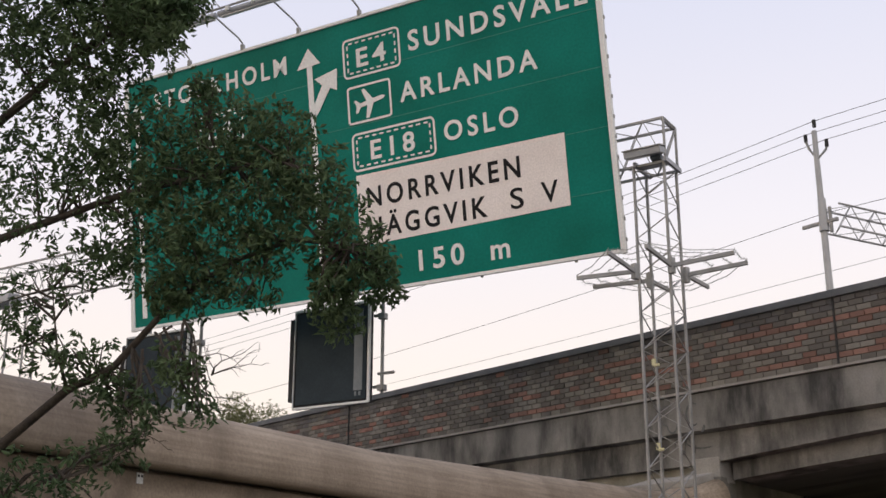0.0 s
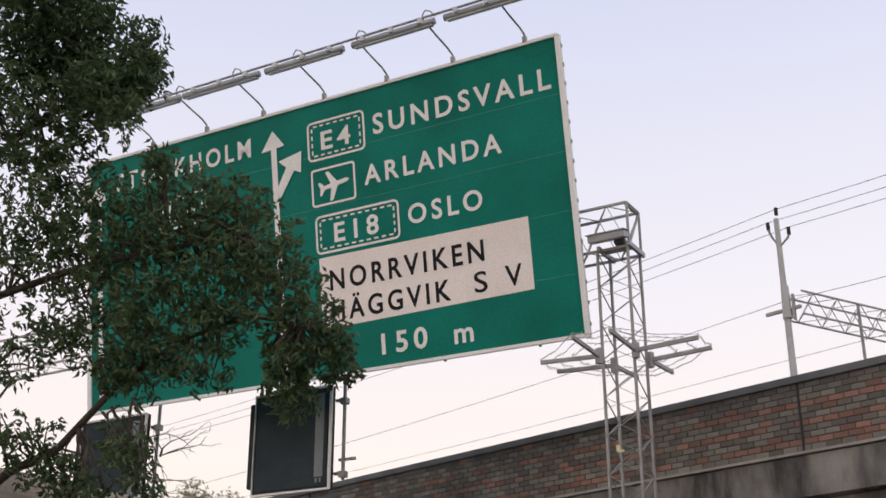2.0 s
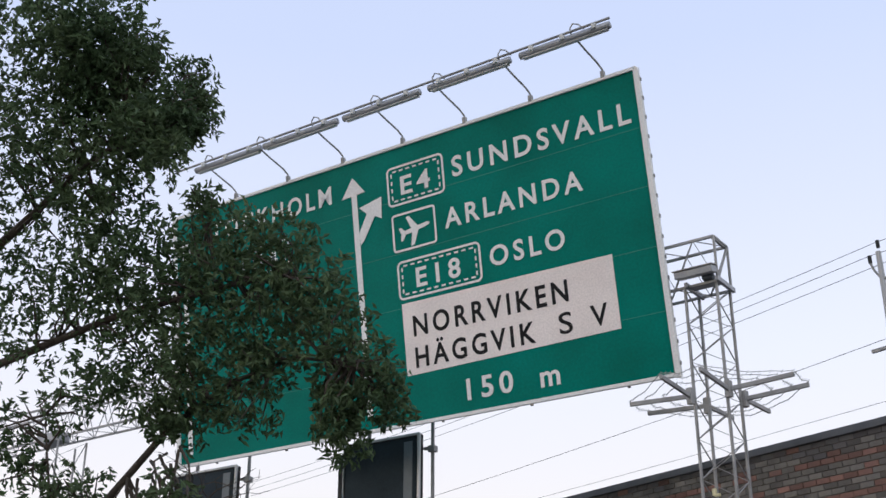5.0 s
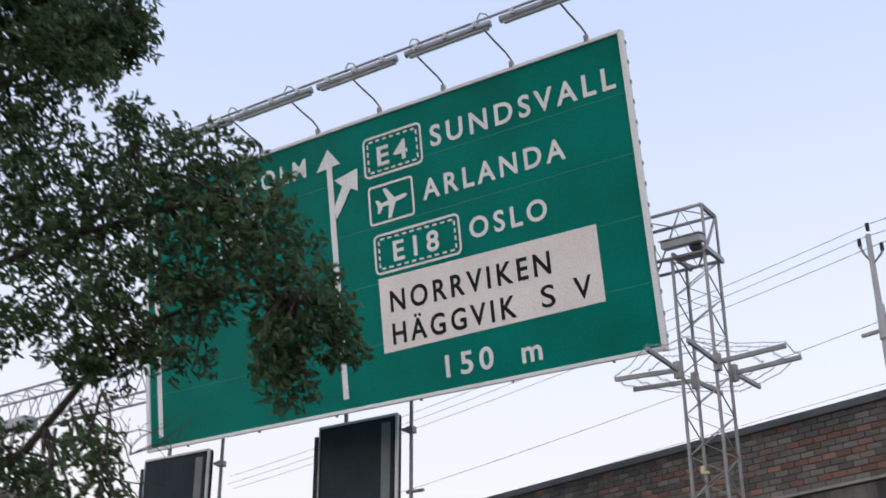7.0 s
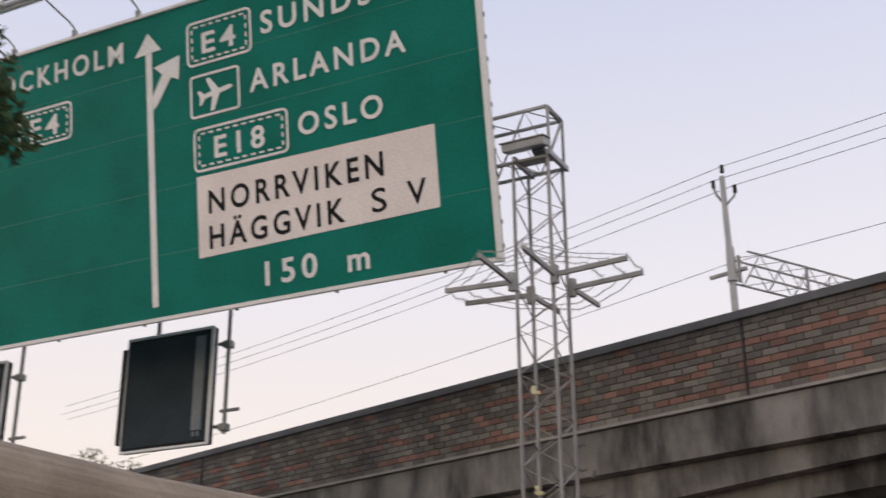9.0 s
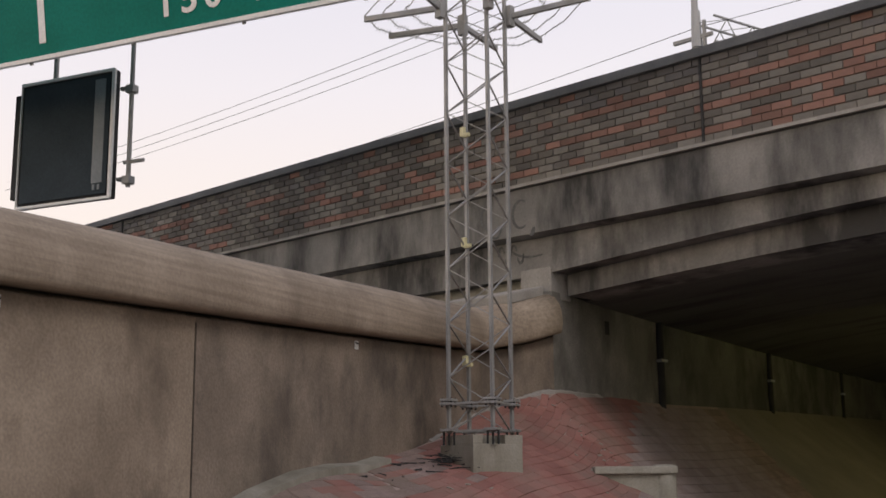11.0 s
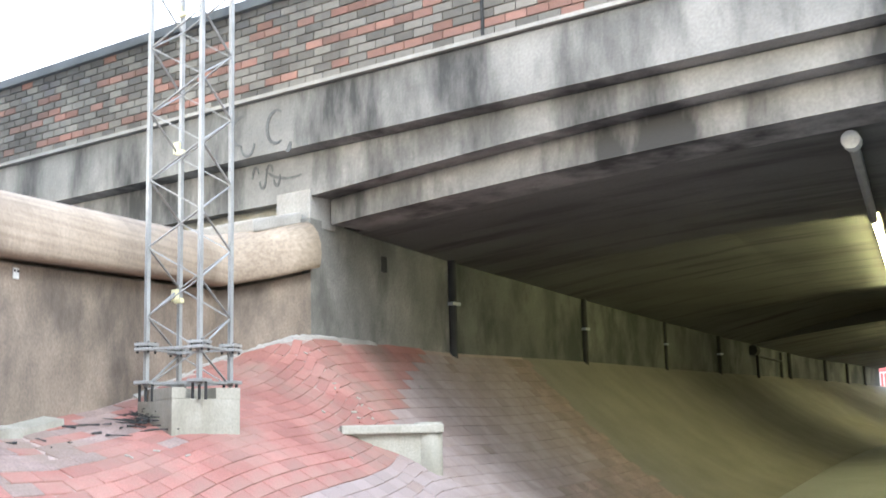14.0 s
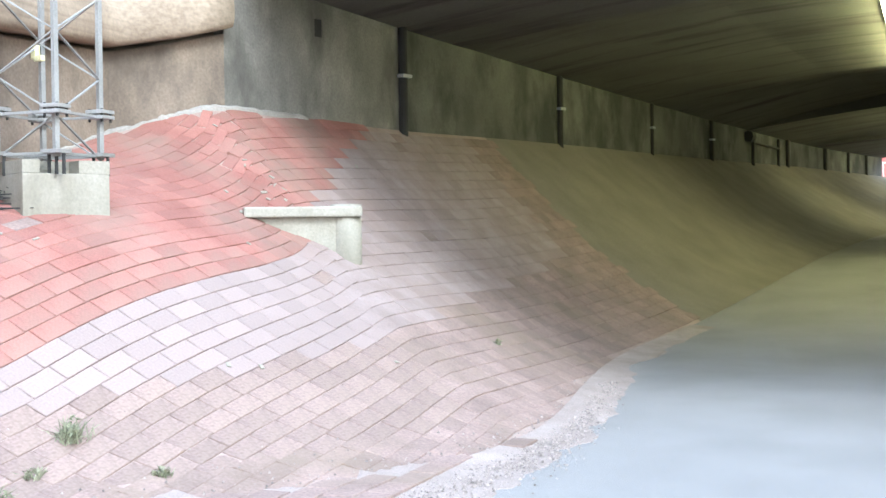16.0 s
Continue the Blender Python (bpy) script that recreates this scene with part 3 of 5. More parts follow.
def lattice(parent, m, side, z0, z1, step, chord=0.02, brace=0.0105):
    """Four chords and zigzag bracing from z0 to z1 round the pose m."""
    h = side / 2
    cs = [(-h, -h), (h, -h), (h, h), (-h, h)]
    for x, y in cs:
        part("chord", add_bar(bmesh.new(), m @ Vector((x, y, z0)), m @ Vector((x, y, z1)), chord * 2), M_GALV, parent)
    n = max(1, round((z1 - z0) / step))
    dz = (z1 - z0) / n
    for f in range(4):
        (xa, ya), (xb, yb) = cs[f], cs[(f + 1) % 4]
        for k in range(n):
            za, zb = z0 + k * dz, z0 + (k + 1) * dz
            p, q = ((xa, ya, za), (xb, yb, (za + zb) / 2)), ((xb, yb, (za + zb) / 2), (xa, ya, zb))
            if f % 2:
                p, q = ((xb, yb, za), (xa, ya, (za + zb) / 2)), ((xa, ya, (za + zb) / 2), (xb, yb, zb))
            bm = bmesh.new()
            for a, b in (p, q):
                add_bar(bm, m @ Vector(a), m @ Vector(b), brace * 2, brace)
            part("brace", bm, M_GALV, parent)


gantry = thing("sign_gantry", "galvanised steel lattice gantry carrying the motorway sign", "gantry")
MC = Vector((0.32, -0.2, 0))
SIDE = 0.58
MR = Matrix.Translation((MC.x, MC.y, 0)) @ Matrix.Rotation(radians(17.0), 4, "Z")
mast = part("mast", boxm(SIDE - 0.1, 0.05, 0.02, MR @ Matrix.Translation((0, 0, 2.19)), 0.004), M_GALV, gantry, "square lattice mast bolted to a concrete footing")
lattice(mast, MR, SIDE, 2.16, 9.55, 0.70)
for z, w in ((2.52, 0.022), (2.19, 0.022)):
    for f in range(4):
        a = Matrix.Rotation(f * math.pi / 2, 4, "Z")
        part("tie_bar", add_box(bmesh.new(), MR @ Matrix.Translation((0, 0, z)) @ a @ Matrix.Translation((0, SIDE / 2, 0)), SIDE, 0.035, w), M_GALV, mast)
for x in (-1, 1):
    for y in (-1, 1):
        for z in (2.56, 2.515, 2.2):
            part("flange_plate", boxm(0.17, 0.17, 0.032, MR @ Matrix.Translation((x * SIDE / 2, y * SIDE / 2, z)), 0.005), M_GALV, mast)
        for dx, dy in ((-1, -1), (1, -1), (1, 1), (-1, 1)):
            part("flange_bolt", add_rod(bmesh.new(), MR @ Vector((x * SIDE / 2 + dx * 0.06, y * SIDE / 2 + dy * 0.06, 2.475)), MR @ Vector((x * SIDE / 2 + dx * 0.06, y * SIDE / 2 + dy * 0.06, 2.585)), 0.012, 6), M_DARK, mast)
footing = thing("mast_footing", "pale concrete pad footing under the lattice mast", "footing")
FR = MR @ Matrix.Rotation(radians(-31), 4, "Z")
FH = 0.36


def extrude_plan(pts, z0, z1, m):
    """A prism over a plan outline."""
    bm = bmesh.new()
    lo = [bm.verts.new(m @ Vector((x, y, z0))) for x, y in pts]
    hi = [bm.verts.new(m @ Vector((x, y, z1))) for x, y in pts]
    n = len(pts)
    for k in range(n):
        bm.faces.new((lo[k], lo[(k + 1) % n], hi[(k + 1) % n], hi[k]))
    bm.faces.new(hi)
    bm.faces.new(lo[::-1])
    return bm


part("block", boxm(2 * FH, 2 * FH, 0.86, FR @ Matrix.Translation((0, 0, 1.6)), 0.012), M_CONC_STUB, footing)
# upper layer with open pockets round the anchor bolts
part("top_layer", extrude_plan([(-FH, -0.15), (-0.22, -0.15), (-0.22, -FH), (FH, -FH), (FH, -0.22), (0.16, -0.22), (0.16, 0.1), (FH, 0.1), (FH, FH), (-FH, FH)], 2.03, 2.135, FR), M_CONC_STUB, footing)
for x in (-1, 1):
    for y in (-1, 1):
        for dx in (-0.07, 0, 0.07):
            part("anchor_bolt", add_rod(bmesh.new(), MR @ Vector((x * SIDE / 2 + dx, y * SIDE / 2, 2.02)), MR @ Vector((x * SIDE / 2 + dx, y * SIDE / 2, 2.19)), 0.014, 8), M_DARK, footing)

# beam from the near mast to the far one and beyond
far_c = Vector((-16.1, -5.2, 0))
bdir = (MC - far_c).normalized()
bm_rot = Matrix(((-bdir.x, bdir.y, 0, 0), (-bdir.y, -bdir.x, 0, 0), (0, 0, 1, 0), (0, 0, 0, 1)))
b_len = (MC - far_c).length
beam = part("beam", boxm(0.05, 0.6, 0.05, MR @ Matrix.Translation((0.3, 0, 10.38))), M_GALV, gantry, "horizontal box lattice beam")
lay = Matrix.Translation((MC.x, MC.y, 9.98)) @ bm_rot @ Matrix.Rotation(math.pi / 2, 4, "Y")
lattice(beam, lay @ Matrix.Diagonal((1.45, 1, 1, 1)), 0.58, -0.32, b_len + 6.0, 0.78, 0.022, 0.011)
for a, b in (((-1, -1), (1, -1)), ((1, -1), (1, 1)), ((1, 1), (-1, 1)), ((-1, 1), (-1, -1)), ((-1, -1), (1, 1))):
    e = [lay @ Matrix.Diagonal((1.45, 1, 1, 1)) @ Vector((0.29 * q[0], 0.29 * q[1], -0.32)) for q in (a, b)]
    part("end_bar", add_bar(bmesh.new(), e[0], e[1], 0.035), M_GALV, beam)
mast2 = part("mast", boxm(0.74, 0.74, 0.03, Matrix.Translation((far_c.x, far_c.y, 3.26))), M_GALV, gantry)
lattice(mast2, Matrix.Translation((far_c.x, far_c.y, 0)), 0.72, 3.26, 9.45, 0.9)
# flood light box and walkway on the mast head
t = thing("floodlight", "grey box floodlight on the mast head", "floodlight")
t.matrix_world = MR @ Matrix.Translation((-0.02, -0.42, 9.74))
part("housing", boxm(0.7, 0.26, 0.13, Matrix.Rotation(radians(14), 4, "X"), 0.02), M_FIXT, t)
part("visor", boxm(0.74, 0.3, 0.02, Matrix.Translation((0, -0.02, 0.075)) @ Matrix.Rotation(radians(14), 4, "X"), 0.004), M_GALV, t)
part("bracket", boxm(0.2, 0.3, 0.13, Matrix.Translation((0.16, 0.24, -0.08)) @ Matrix.Rotation(radians(-20), 4, "X"), 0.03), M_SCREEN2, t)
t = thing("platform_bar", "flat grey steel bar across the mast head", "bar")
t.matrix_world = MR @ Matrix.Translation((0.05, 0.0, 9.58))
for dx in (-0.29, 0.29):
    part("side_bar", boxm(0.06, 0.74, 0.09, Matrix.Translation((dx, 0, 0)), 0.008), M_FIXT, t)
part("cross_bar", boxm(0.52, 0.2, 0.05, Matrix.Translation((0, -0.16, 0)), 0.008), M_FIXT, t)
t = thing("floodlight", "grey box floodlight on the far mast head", "floodlight")
t.matrix_world = pose(far_c.x - 0.2, far_c.y - 0.3, 9.55, 0, 0, 12)
part("housing", boxm(0.9, 0.4, 0.24, None, 0.03), M_FIXT, t)

# anti-climb arms with barbed wire
ac = thing("anticlimb_guard", "steel anti-climb arms strung with barbed wire round the mast", "guard")
h = SIDE / 2 + 0.05
tips = []
for k, (sx, sy) in enumerate(((-1, -1), (1, -1), (1, 1), (-1, 1))):
    c0 = MR @ Vector((sx * h, sy * h, 7.60))
    part("corner_post", boxm(0.1, 0.1, 0.28, Matrix.Translation(c0), 0.006), M_GALV, ac)
    for dx, dy in ((sx, 0), (0, sy)):
        c1 = c0 + MR.to_3x3() @ Vector((dx * 1.12, dy * 1.12, 0.05))
        bm = bmesh.new()
        m, ln = span(c0, c1)
        add_box(bm, m, 0.05, 0.075, ln, 0.006)
        part("arm", bm, M_GALV, ac)
        tips.append((c0, c1, Vector((dx, dy, 0))))
order = sorted(tips, key=lambda q: math.atan2(q[1].y - MC.y, q[1].x - MC.x))
for fr in (0.45, 0.75, 1.0):
    bm = bmesh.new()
    pts = []
    for (a0, a1, _), (b0, b1, _) in zip(order, order[1:] + order[:1]):
        p, q = a0.lerp(a1, fr), b0.lerp(b1, fr)
        for j in range(8):
            w = j / 8
            v = p.lerp(q, w)
            v.z += 0.07 - 0.28 * w * (1 - w) * fr + 0.012 * math.sin(37 * w + 5 * fr)
            pts.append(v)
    pts.append(pts[0].copy())
    add_tube(bm, pts, 0.007, 4)
    for v in pts:
        add_rod(bm, v - Vector((0.015, 0.01, 0.03)), v + Vector((0.01, 0.015, 0.03)), 0.004, 3)
    part("barbed_wire", bm, M_GALV, ac)

# yellow lugs on the mast leg
for z in (3.06, 4.58, 6.05):
    t = thing("cable_clip", "small yellowed plastic clip on the mast leg", "clip", "clips on the mast")
    t.location = MR @ Vector((-SIDE / 2, SIDE / 2 - 0.03, z))
    bm = boxm(0.07, 0.05, 0.12, Matrix.Translation((0.0, -0.04, 0.03)), 0.01)
    add_box(bm, Matrix.Translation((0.07, -0.05, -0.03)), 0.1, 0.05, 0.05, 0.01)
    part("clip", bm, M_YEL, t)

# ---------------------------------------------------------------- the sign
# origin and 0.988 scale pull the sign towards the camera, fitted to its view
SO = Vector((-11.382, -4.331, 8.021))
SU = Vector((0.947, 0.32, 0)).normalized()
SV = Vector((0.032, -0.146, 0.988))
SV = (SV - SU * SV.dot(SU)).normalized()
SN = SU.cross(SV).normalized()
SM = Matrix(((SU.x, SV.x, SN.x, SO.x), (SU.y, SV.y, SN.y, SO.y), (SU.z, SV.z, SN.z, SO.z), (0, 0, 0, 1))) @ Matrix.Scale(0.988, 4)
SW, SH = 11.96, 5.88
sign = thing("direction_sign", "large green motorway direction sign with white lettering and arrows", "road sign")
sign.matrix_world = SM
for k, (v0, v1) in enumerate(((0.02, 1.2), (1.2, 2.4), (2.4, 3.55), (3.55, 4.7), (4.7, 5.88))):
    part("panel", boxm(SW - 0.04, v1 - v0 - 0.003, 0.05, Matrix.Translation((SW / 2, (v0 + v1) / 2, -0.03))), M_GREEN, sign)
for v in (1.2, 2.4, 3.55, 4.7):
    part("seam", boxm(SW - 0.12, 0.012, 0.004, Matrix.Translation((SW / 2, v, -0.003))), M_SEAM, sign)
for cx, cy, w, h2 in ((SW / 2, 0.045, SW, 0.07), (SW / 2, SH, SW, 0.07), (0.0, SH / 2, 0.07, SH), (SW, SH / 2, 0.07, SH)):
    part("border", boxm(w + 0.035, h2, 0.09, Matrix.Translation((cx, cy, -0.012)), 0.008), M_WHITE, sign)
for k in range(7):
    u = 0.5 + 11.0 * k / 6
    part("stiffener", boxm(0.12, SH - 0.12, 0.14, Matrix.Translation((u, SH / 2 + 0.03, -0.14))), M_GALV, sign)
for k in range(15):
    part("edge_clip", boxm(0.05, 0.07, 0.05, Matrix.Translation((SW + 0.045, 0.25 + 5.4 * k / 14, -0.03)), 0.006), M_GALV, sign)
for k in range(6):
    part("edge_clip", boxm(0.05, 0.05, 0.04, Matrix.Translation((1.1 + 9.9 * k / 5, 0.0, -0.03)), 0.006), M_GALV, sign)


def plate(name, pts, z, mat, parent, label=""):
    bm = bmesh.new()
    lo = [bm.verts.new((x, y, z)) for x, y in pts]
    hi = [bm.verts.new((x, y, z + 0.004)) for x, y in pts]
    n = len(pts)
    for k in range(n):
        bm.faces.new((lo[k], lo[(k + 1) % n], hi[(k + 1) % n], hi[k]))
    bm.faces.new(hi)
    return part(name, bm, mat, parent, label)


def round_frame(name, u0, v0, u1, v1, w, r, parent):
    """A thin rounded rectangle outline."""
    bm = bmesh.new()
    o, i = [], []
    for cx, cy, a0 in ((u1 - r, v1 - r, 0), (u0 + r, v1 - r, 90), (u0 + r, v0 + r, 180), (u1 - r, v0 + r, 270)):
        for k in range(5):
            a = radians(a0 + 22.5 * k)
            o.append(bm.verts.new((cx + r * math.cos(a), cy + r * math.sin(a), 0.004)))
            i.append(bm.verts.new((cx + (r - w) * math.cos(a), cy + (r - w) * math.sin(a), 0.004)))
    n = len(o)
    for k in range(n):
        bm.faces.new((o[k], o[(k + 1) % n], i[(k + 1) % n], i[k]))
    ex = bmesh.ops.extrude_face_region(bm, geom=bm.faces[:])
    for v in ex["geom"]:
        if isinstance(v, bmesh.types.BMVert):
            v.co.z += 0.004
    return part(name, bm, M_WHITE, parent)


def dashes(u0, v0, u1, v1, parent, n, m):
    for k in range(n):
        u = u0 + (u1 - u0) * (k + 0.5) / n
        for v in (v0, v1):
            part("dash", boxm((u1 - u0) / n * 0.55, 0.035, 0.006, Matrix.Translation((u, v, 0.007))), M_WHITE, parent)
    for k in range(m):
        v = v0 + (v1 - v0) * (k + 0.5) / m
        for u in (u0, u1):
            part("dash", boxm(0.035, (v1 - v0) / m * 0.55, 0.006, Matrix.Translation((u, v, 0.007))), M_WHITE, parent)


def word(text, u0, u1, v, cap, mat, parent, bold=0.019, space=1.34):
    """Lettering from u0 to u1 on the base line v with capitals of height cap."""
    cu = bpy.data.curves.new("lettering", "FONT")
    cu.body, cu.size, cu.space_character, cu.offset, cu.extrude = text, 1.0, space, bold, 0.003
    cu.resolution_u = 4
    tmp = bpy.data.objects.new("lettering", cu)
    scene.collection.objects.link(tmp)
    bpy.context.view_layer.update()
    me = bpy.data.meshes.new_from_object(tmp.evaluated_get(bpy.context.evaluated_depsgraph_get()))
    bpy.data.objects.remove(tmp)
    co = np.array([v2.co[:] for v2 in me.vertices])
    ref = 0.73
    lo, hi = co[:, 0].min(), co[:, 0].max()
    sx = (u1 - u0) / (hi - lo)
    me.transform(Matrix.Translation((u0 - lo * sx, v, 0.008)) @ Matrix.Diagonal((sx, cap / ref, 1, 1)))
    # one part for each character: shells that overlap across belong together
    bm = bmesh.new()
    bm.from_mesh(me)
    bpy.data.meshes.remove(me)
    shells, seen = [], set()
    for v0 in bm.verts:
        if v0 in seen:
            continue
        stack, shell = [v0], []
        seen.add(v0)
        while stack:
            q = stack.pop()
            shell.append(q)
            for e in q.link_edges:
                o = e.other_vert(q)
                if o not in seen:
                    seen.add(o)
                    stack.append(o)
        shells.append([min(q.co.x for q in shell), max(q.co.x for q in shell), shell])
    shells.sort(key=lambda q: q[0])
    glyphs = []
    for lo, hi, shell in shells:
        if glyphs and lo < glyphs[-1][1] - 0.005:
            glyphs[-1][1] = max(glyphs[-1][1], hi)
            glyphs[-1][2] += shell
        else:
            glyphs.append([lo, hi, list(shell)])
    chars = text if len(text) == len(glyphs) else "?" * len(glyphs)
    for (lo, hi, shell), ch in zip(glyphs, chars):
        index = {q: k for k, q in enumerate(shell)}
        gm = bpy.data.meshes.new("letter")
        gm.from_pydata([q.co[:] for q in shell], [], [[index[q] for q in fc.verts] for fc in bm.faces if fc.verts[0] in index])
        gm.materials.append(mat)
        ob = new("letter", gm)
        ob.parent = parent
        if ch != "?":
            ob["label"] = ("black" if mat is M_BLACK else "white") + " character " + ch
    bm.free()


word("STOCKHOLM", 0.85, 4.68, 5.07, 0.42, M_WHITE, sign)
word("SUNDSVALL", 7.77, 11.74, 4.85, 0.44, M_WHITE, sign)
word("ARLANDA", 7.49, 10.6, 3.82, 0.42, M_WHITE, sign)
word("OSLO", 8.45, 10.1, 2.80, 0.41, M_WHITE, sign)
word("E4", 6.49, 7.22, 4.80, 0.41, M_WHITE, sign)
word("E18", 6.70, 7.76, 2.77, 0.41, M_WHITE, sign)
word("E4", 2.38, 3.10, 4.03, 0.41, M_WHITE, sign)
word("150", 7.66, 8.69, 0.31, 0.42, M_WHITE, sign)
word("m", 9.27, 9.68, 0.28, 0.42, M_WHITE, sign)
plate("white_panel", [(6.31, 1.0), (11.01, 1.055), (11.01, 2.455), (6.3, 2.485)], 0.001, M_PLATE, sign, "white panel")
word("NORRVIKEN", 6.54, 10.04, 1.78, 0.43, M_BLACK, sign)
word("H\u00c4GGVIK", 6.54, 9.27, 1.14, 0.42, M_BLACK, sign)
word("S", 9.78, 10.06, 1.18, 0.42, M_BLACK, sign, 0.008)
word("V", 10.44, 10.79, 1.19, 0.42, M_BLACK, sign, 0.012)
for u0, v0, u1, v1 in ((6.15, 4.58, 7.57, 5.45), (6.25, 2.56, 8.25, 3.38), (2.08, 3.85, 3.43, 4.62)):
    round_frame("frame", u0, v0, u1, v1, 0.045, 0.12, sign)
    dashes(u0 + 0.12, v0 + 0.11, u1 - 0.12, v1 - 0.11, sign, round((u1 - u0) / 0.2), 4)
round_frame("frame", 6.2, 3.58, 7.28, 4.40, 0.045, 0.08, sign)
# aeroplane symbol
ca, sa = math.cos(radians(8)), math.sin(radians(8))


def plane_pt(x, y):
    return (6.74 + 0.40 * (x * ca - y * sa), 3.99 + 0.40 * (x * sa + y * ca))


plate("aeroplane", [plane_pt(*p) for p in ((1.0, 0), (0.85, 0.1), (0.25, 0.12), (-0.15, 0.8), (-0.35, 0.8), (-0.15, 0.12), (-0.55, 0.1), (-0.75, 0.35), (-0.9, 0.35), (-0.8, 0.0), (-0.9, -0.35), (-0.75, -0.35), (-0.55, -0.1), (-0.15, -0.12), (-0.35, -0.8), (-0.15, -0.8), (0.25, -0.12), (0.85, -0.1))], 0.005, M_WHITE, sign)


def lane_line(u, v0, tip, parent):
    plate("lane_line", [(u - 0.065, v0), (u + 0.065, v0), (u + 0.01, tip - 0.35), (u - 0.13, tip - 0.35)], 0.005, M_WHITE, parent)
    plate("arrow_head", [(u - 0.38, tip - 0.42), (u - 0.07, tip + 0.01), (u + 0.23, tip - 0.38)], 0.01, M_WHITE, parent)


lane_line(5.34, 0.28, 5.49, sign)
lane_line(0.36, 0.27, 5.32, sign)
plate("branch_arrow", [(5.385, 3.95), (5.36, 4.22), (5.59, 4.61), (5.40, 4.78), (5.99, 4.89), (5.96, 4.42), (5.79, 4.51), (5.48, 4.05)], 0.012, M_WHITE, sign)

# sign lights on arms above the sign
for u0, u1 in ((1.45, 3.39), (3.49, 5.52), (5.69, 7.63), (7.85, 9.75), (9.97, 11.88)):
    t = thing("sign_light", "long grey tube luminaire on curved arms above the sign", "luminaire", "lights above the sign")
    t.matrix_world = SM
    yo, zo = 6.52, 0.75
    part("housing", add_rod(bmesh.new(), (u0, yo, zo), (u1, yo, zo), 0.072, 12), M_FIXT, t, smooth=True)
    part("lens", boxm(u1 - u0 - 0.1, 0.045, 0.11, Matrix.Translation(((u0 + u1) / 2, yo - 0.065, zo - 0.02)), 0.018), M_TUBE_OFF, t)
    for f in (0.15, 0.5, 0.85):
        part("clip", boxm(0.08, 0.1, 0.1, Matrix.Translation((u0 + (u1 - u0) * f, yo + 0.04, zo + 0.07)), 0.01), M_TUBE_OFF, t)
t = thing("light_rail", "thin steel conduit on curved arms joining the sign lights", "conduit")
t.matrix_world = SM
part("conduit", add_rod(bmesh.new(), (0.9, 6.64, 0.78), (11.9, 6.64, 0.78), 0.025, 6), M_GALV, t)
for um in (1.95, 3.5, 5.05, 6.63, 8.17, 9.71, 11.29):
    part("arm", add_tube(bmesh.new(), [(um, 5.92, 0.0), (um + 0.01, 6.06, 0.02), (um - 0.03, 6.18, 0.12), (um - 0.1, 6.36, 0.45), (um - 0.14, 6.5, 0.72)], 0.02, 6), M_GALV, t)
    part("foot", boxm(0.08, 0.14, 0.08, Matrix.Translation((um, 5.96, 0.0)), 0.01), M_GALV, t)
    uh = um - 0.1
    part("cable_loop", add_tube(bmesh.new(), [(uh - 0.1, 6.57, 0.75), (uh - 0.12, 6.72, 0.75), (uh - 0.05, 6.8, 0.75), (uh + 0.06, 6.75, 0.75), (uh + 0.16, 6.62, 0.75)], 0.015, 6), M_GALV, t)

# ---------------------------------------------------------------- lane signals under the sign
LD = Vector((0.947, 0.32, 0))
LN = Vector((0.32, -0.947, 0))


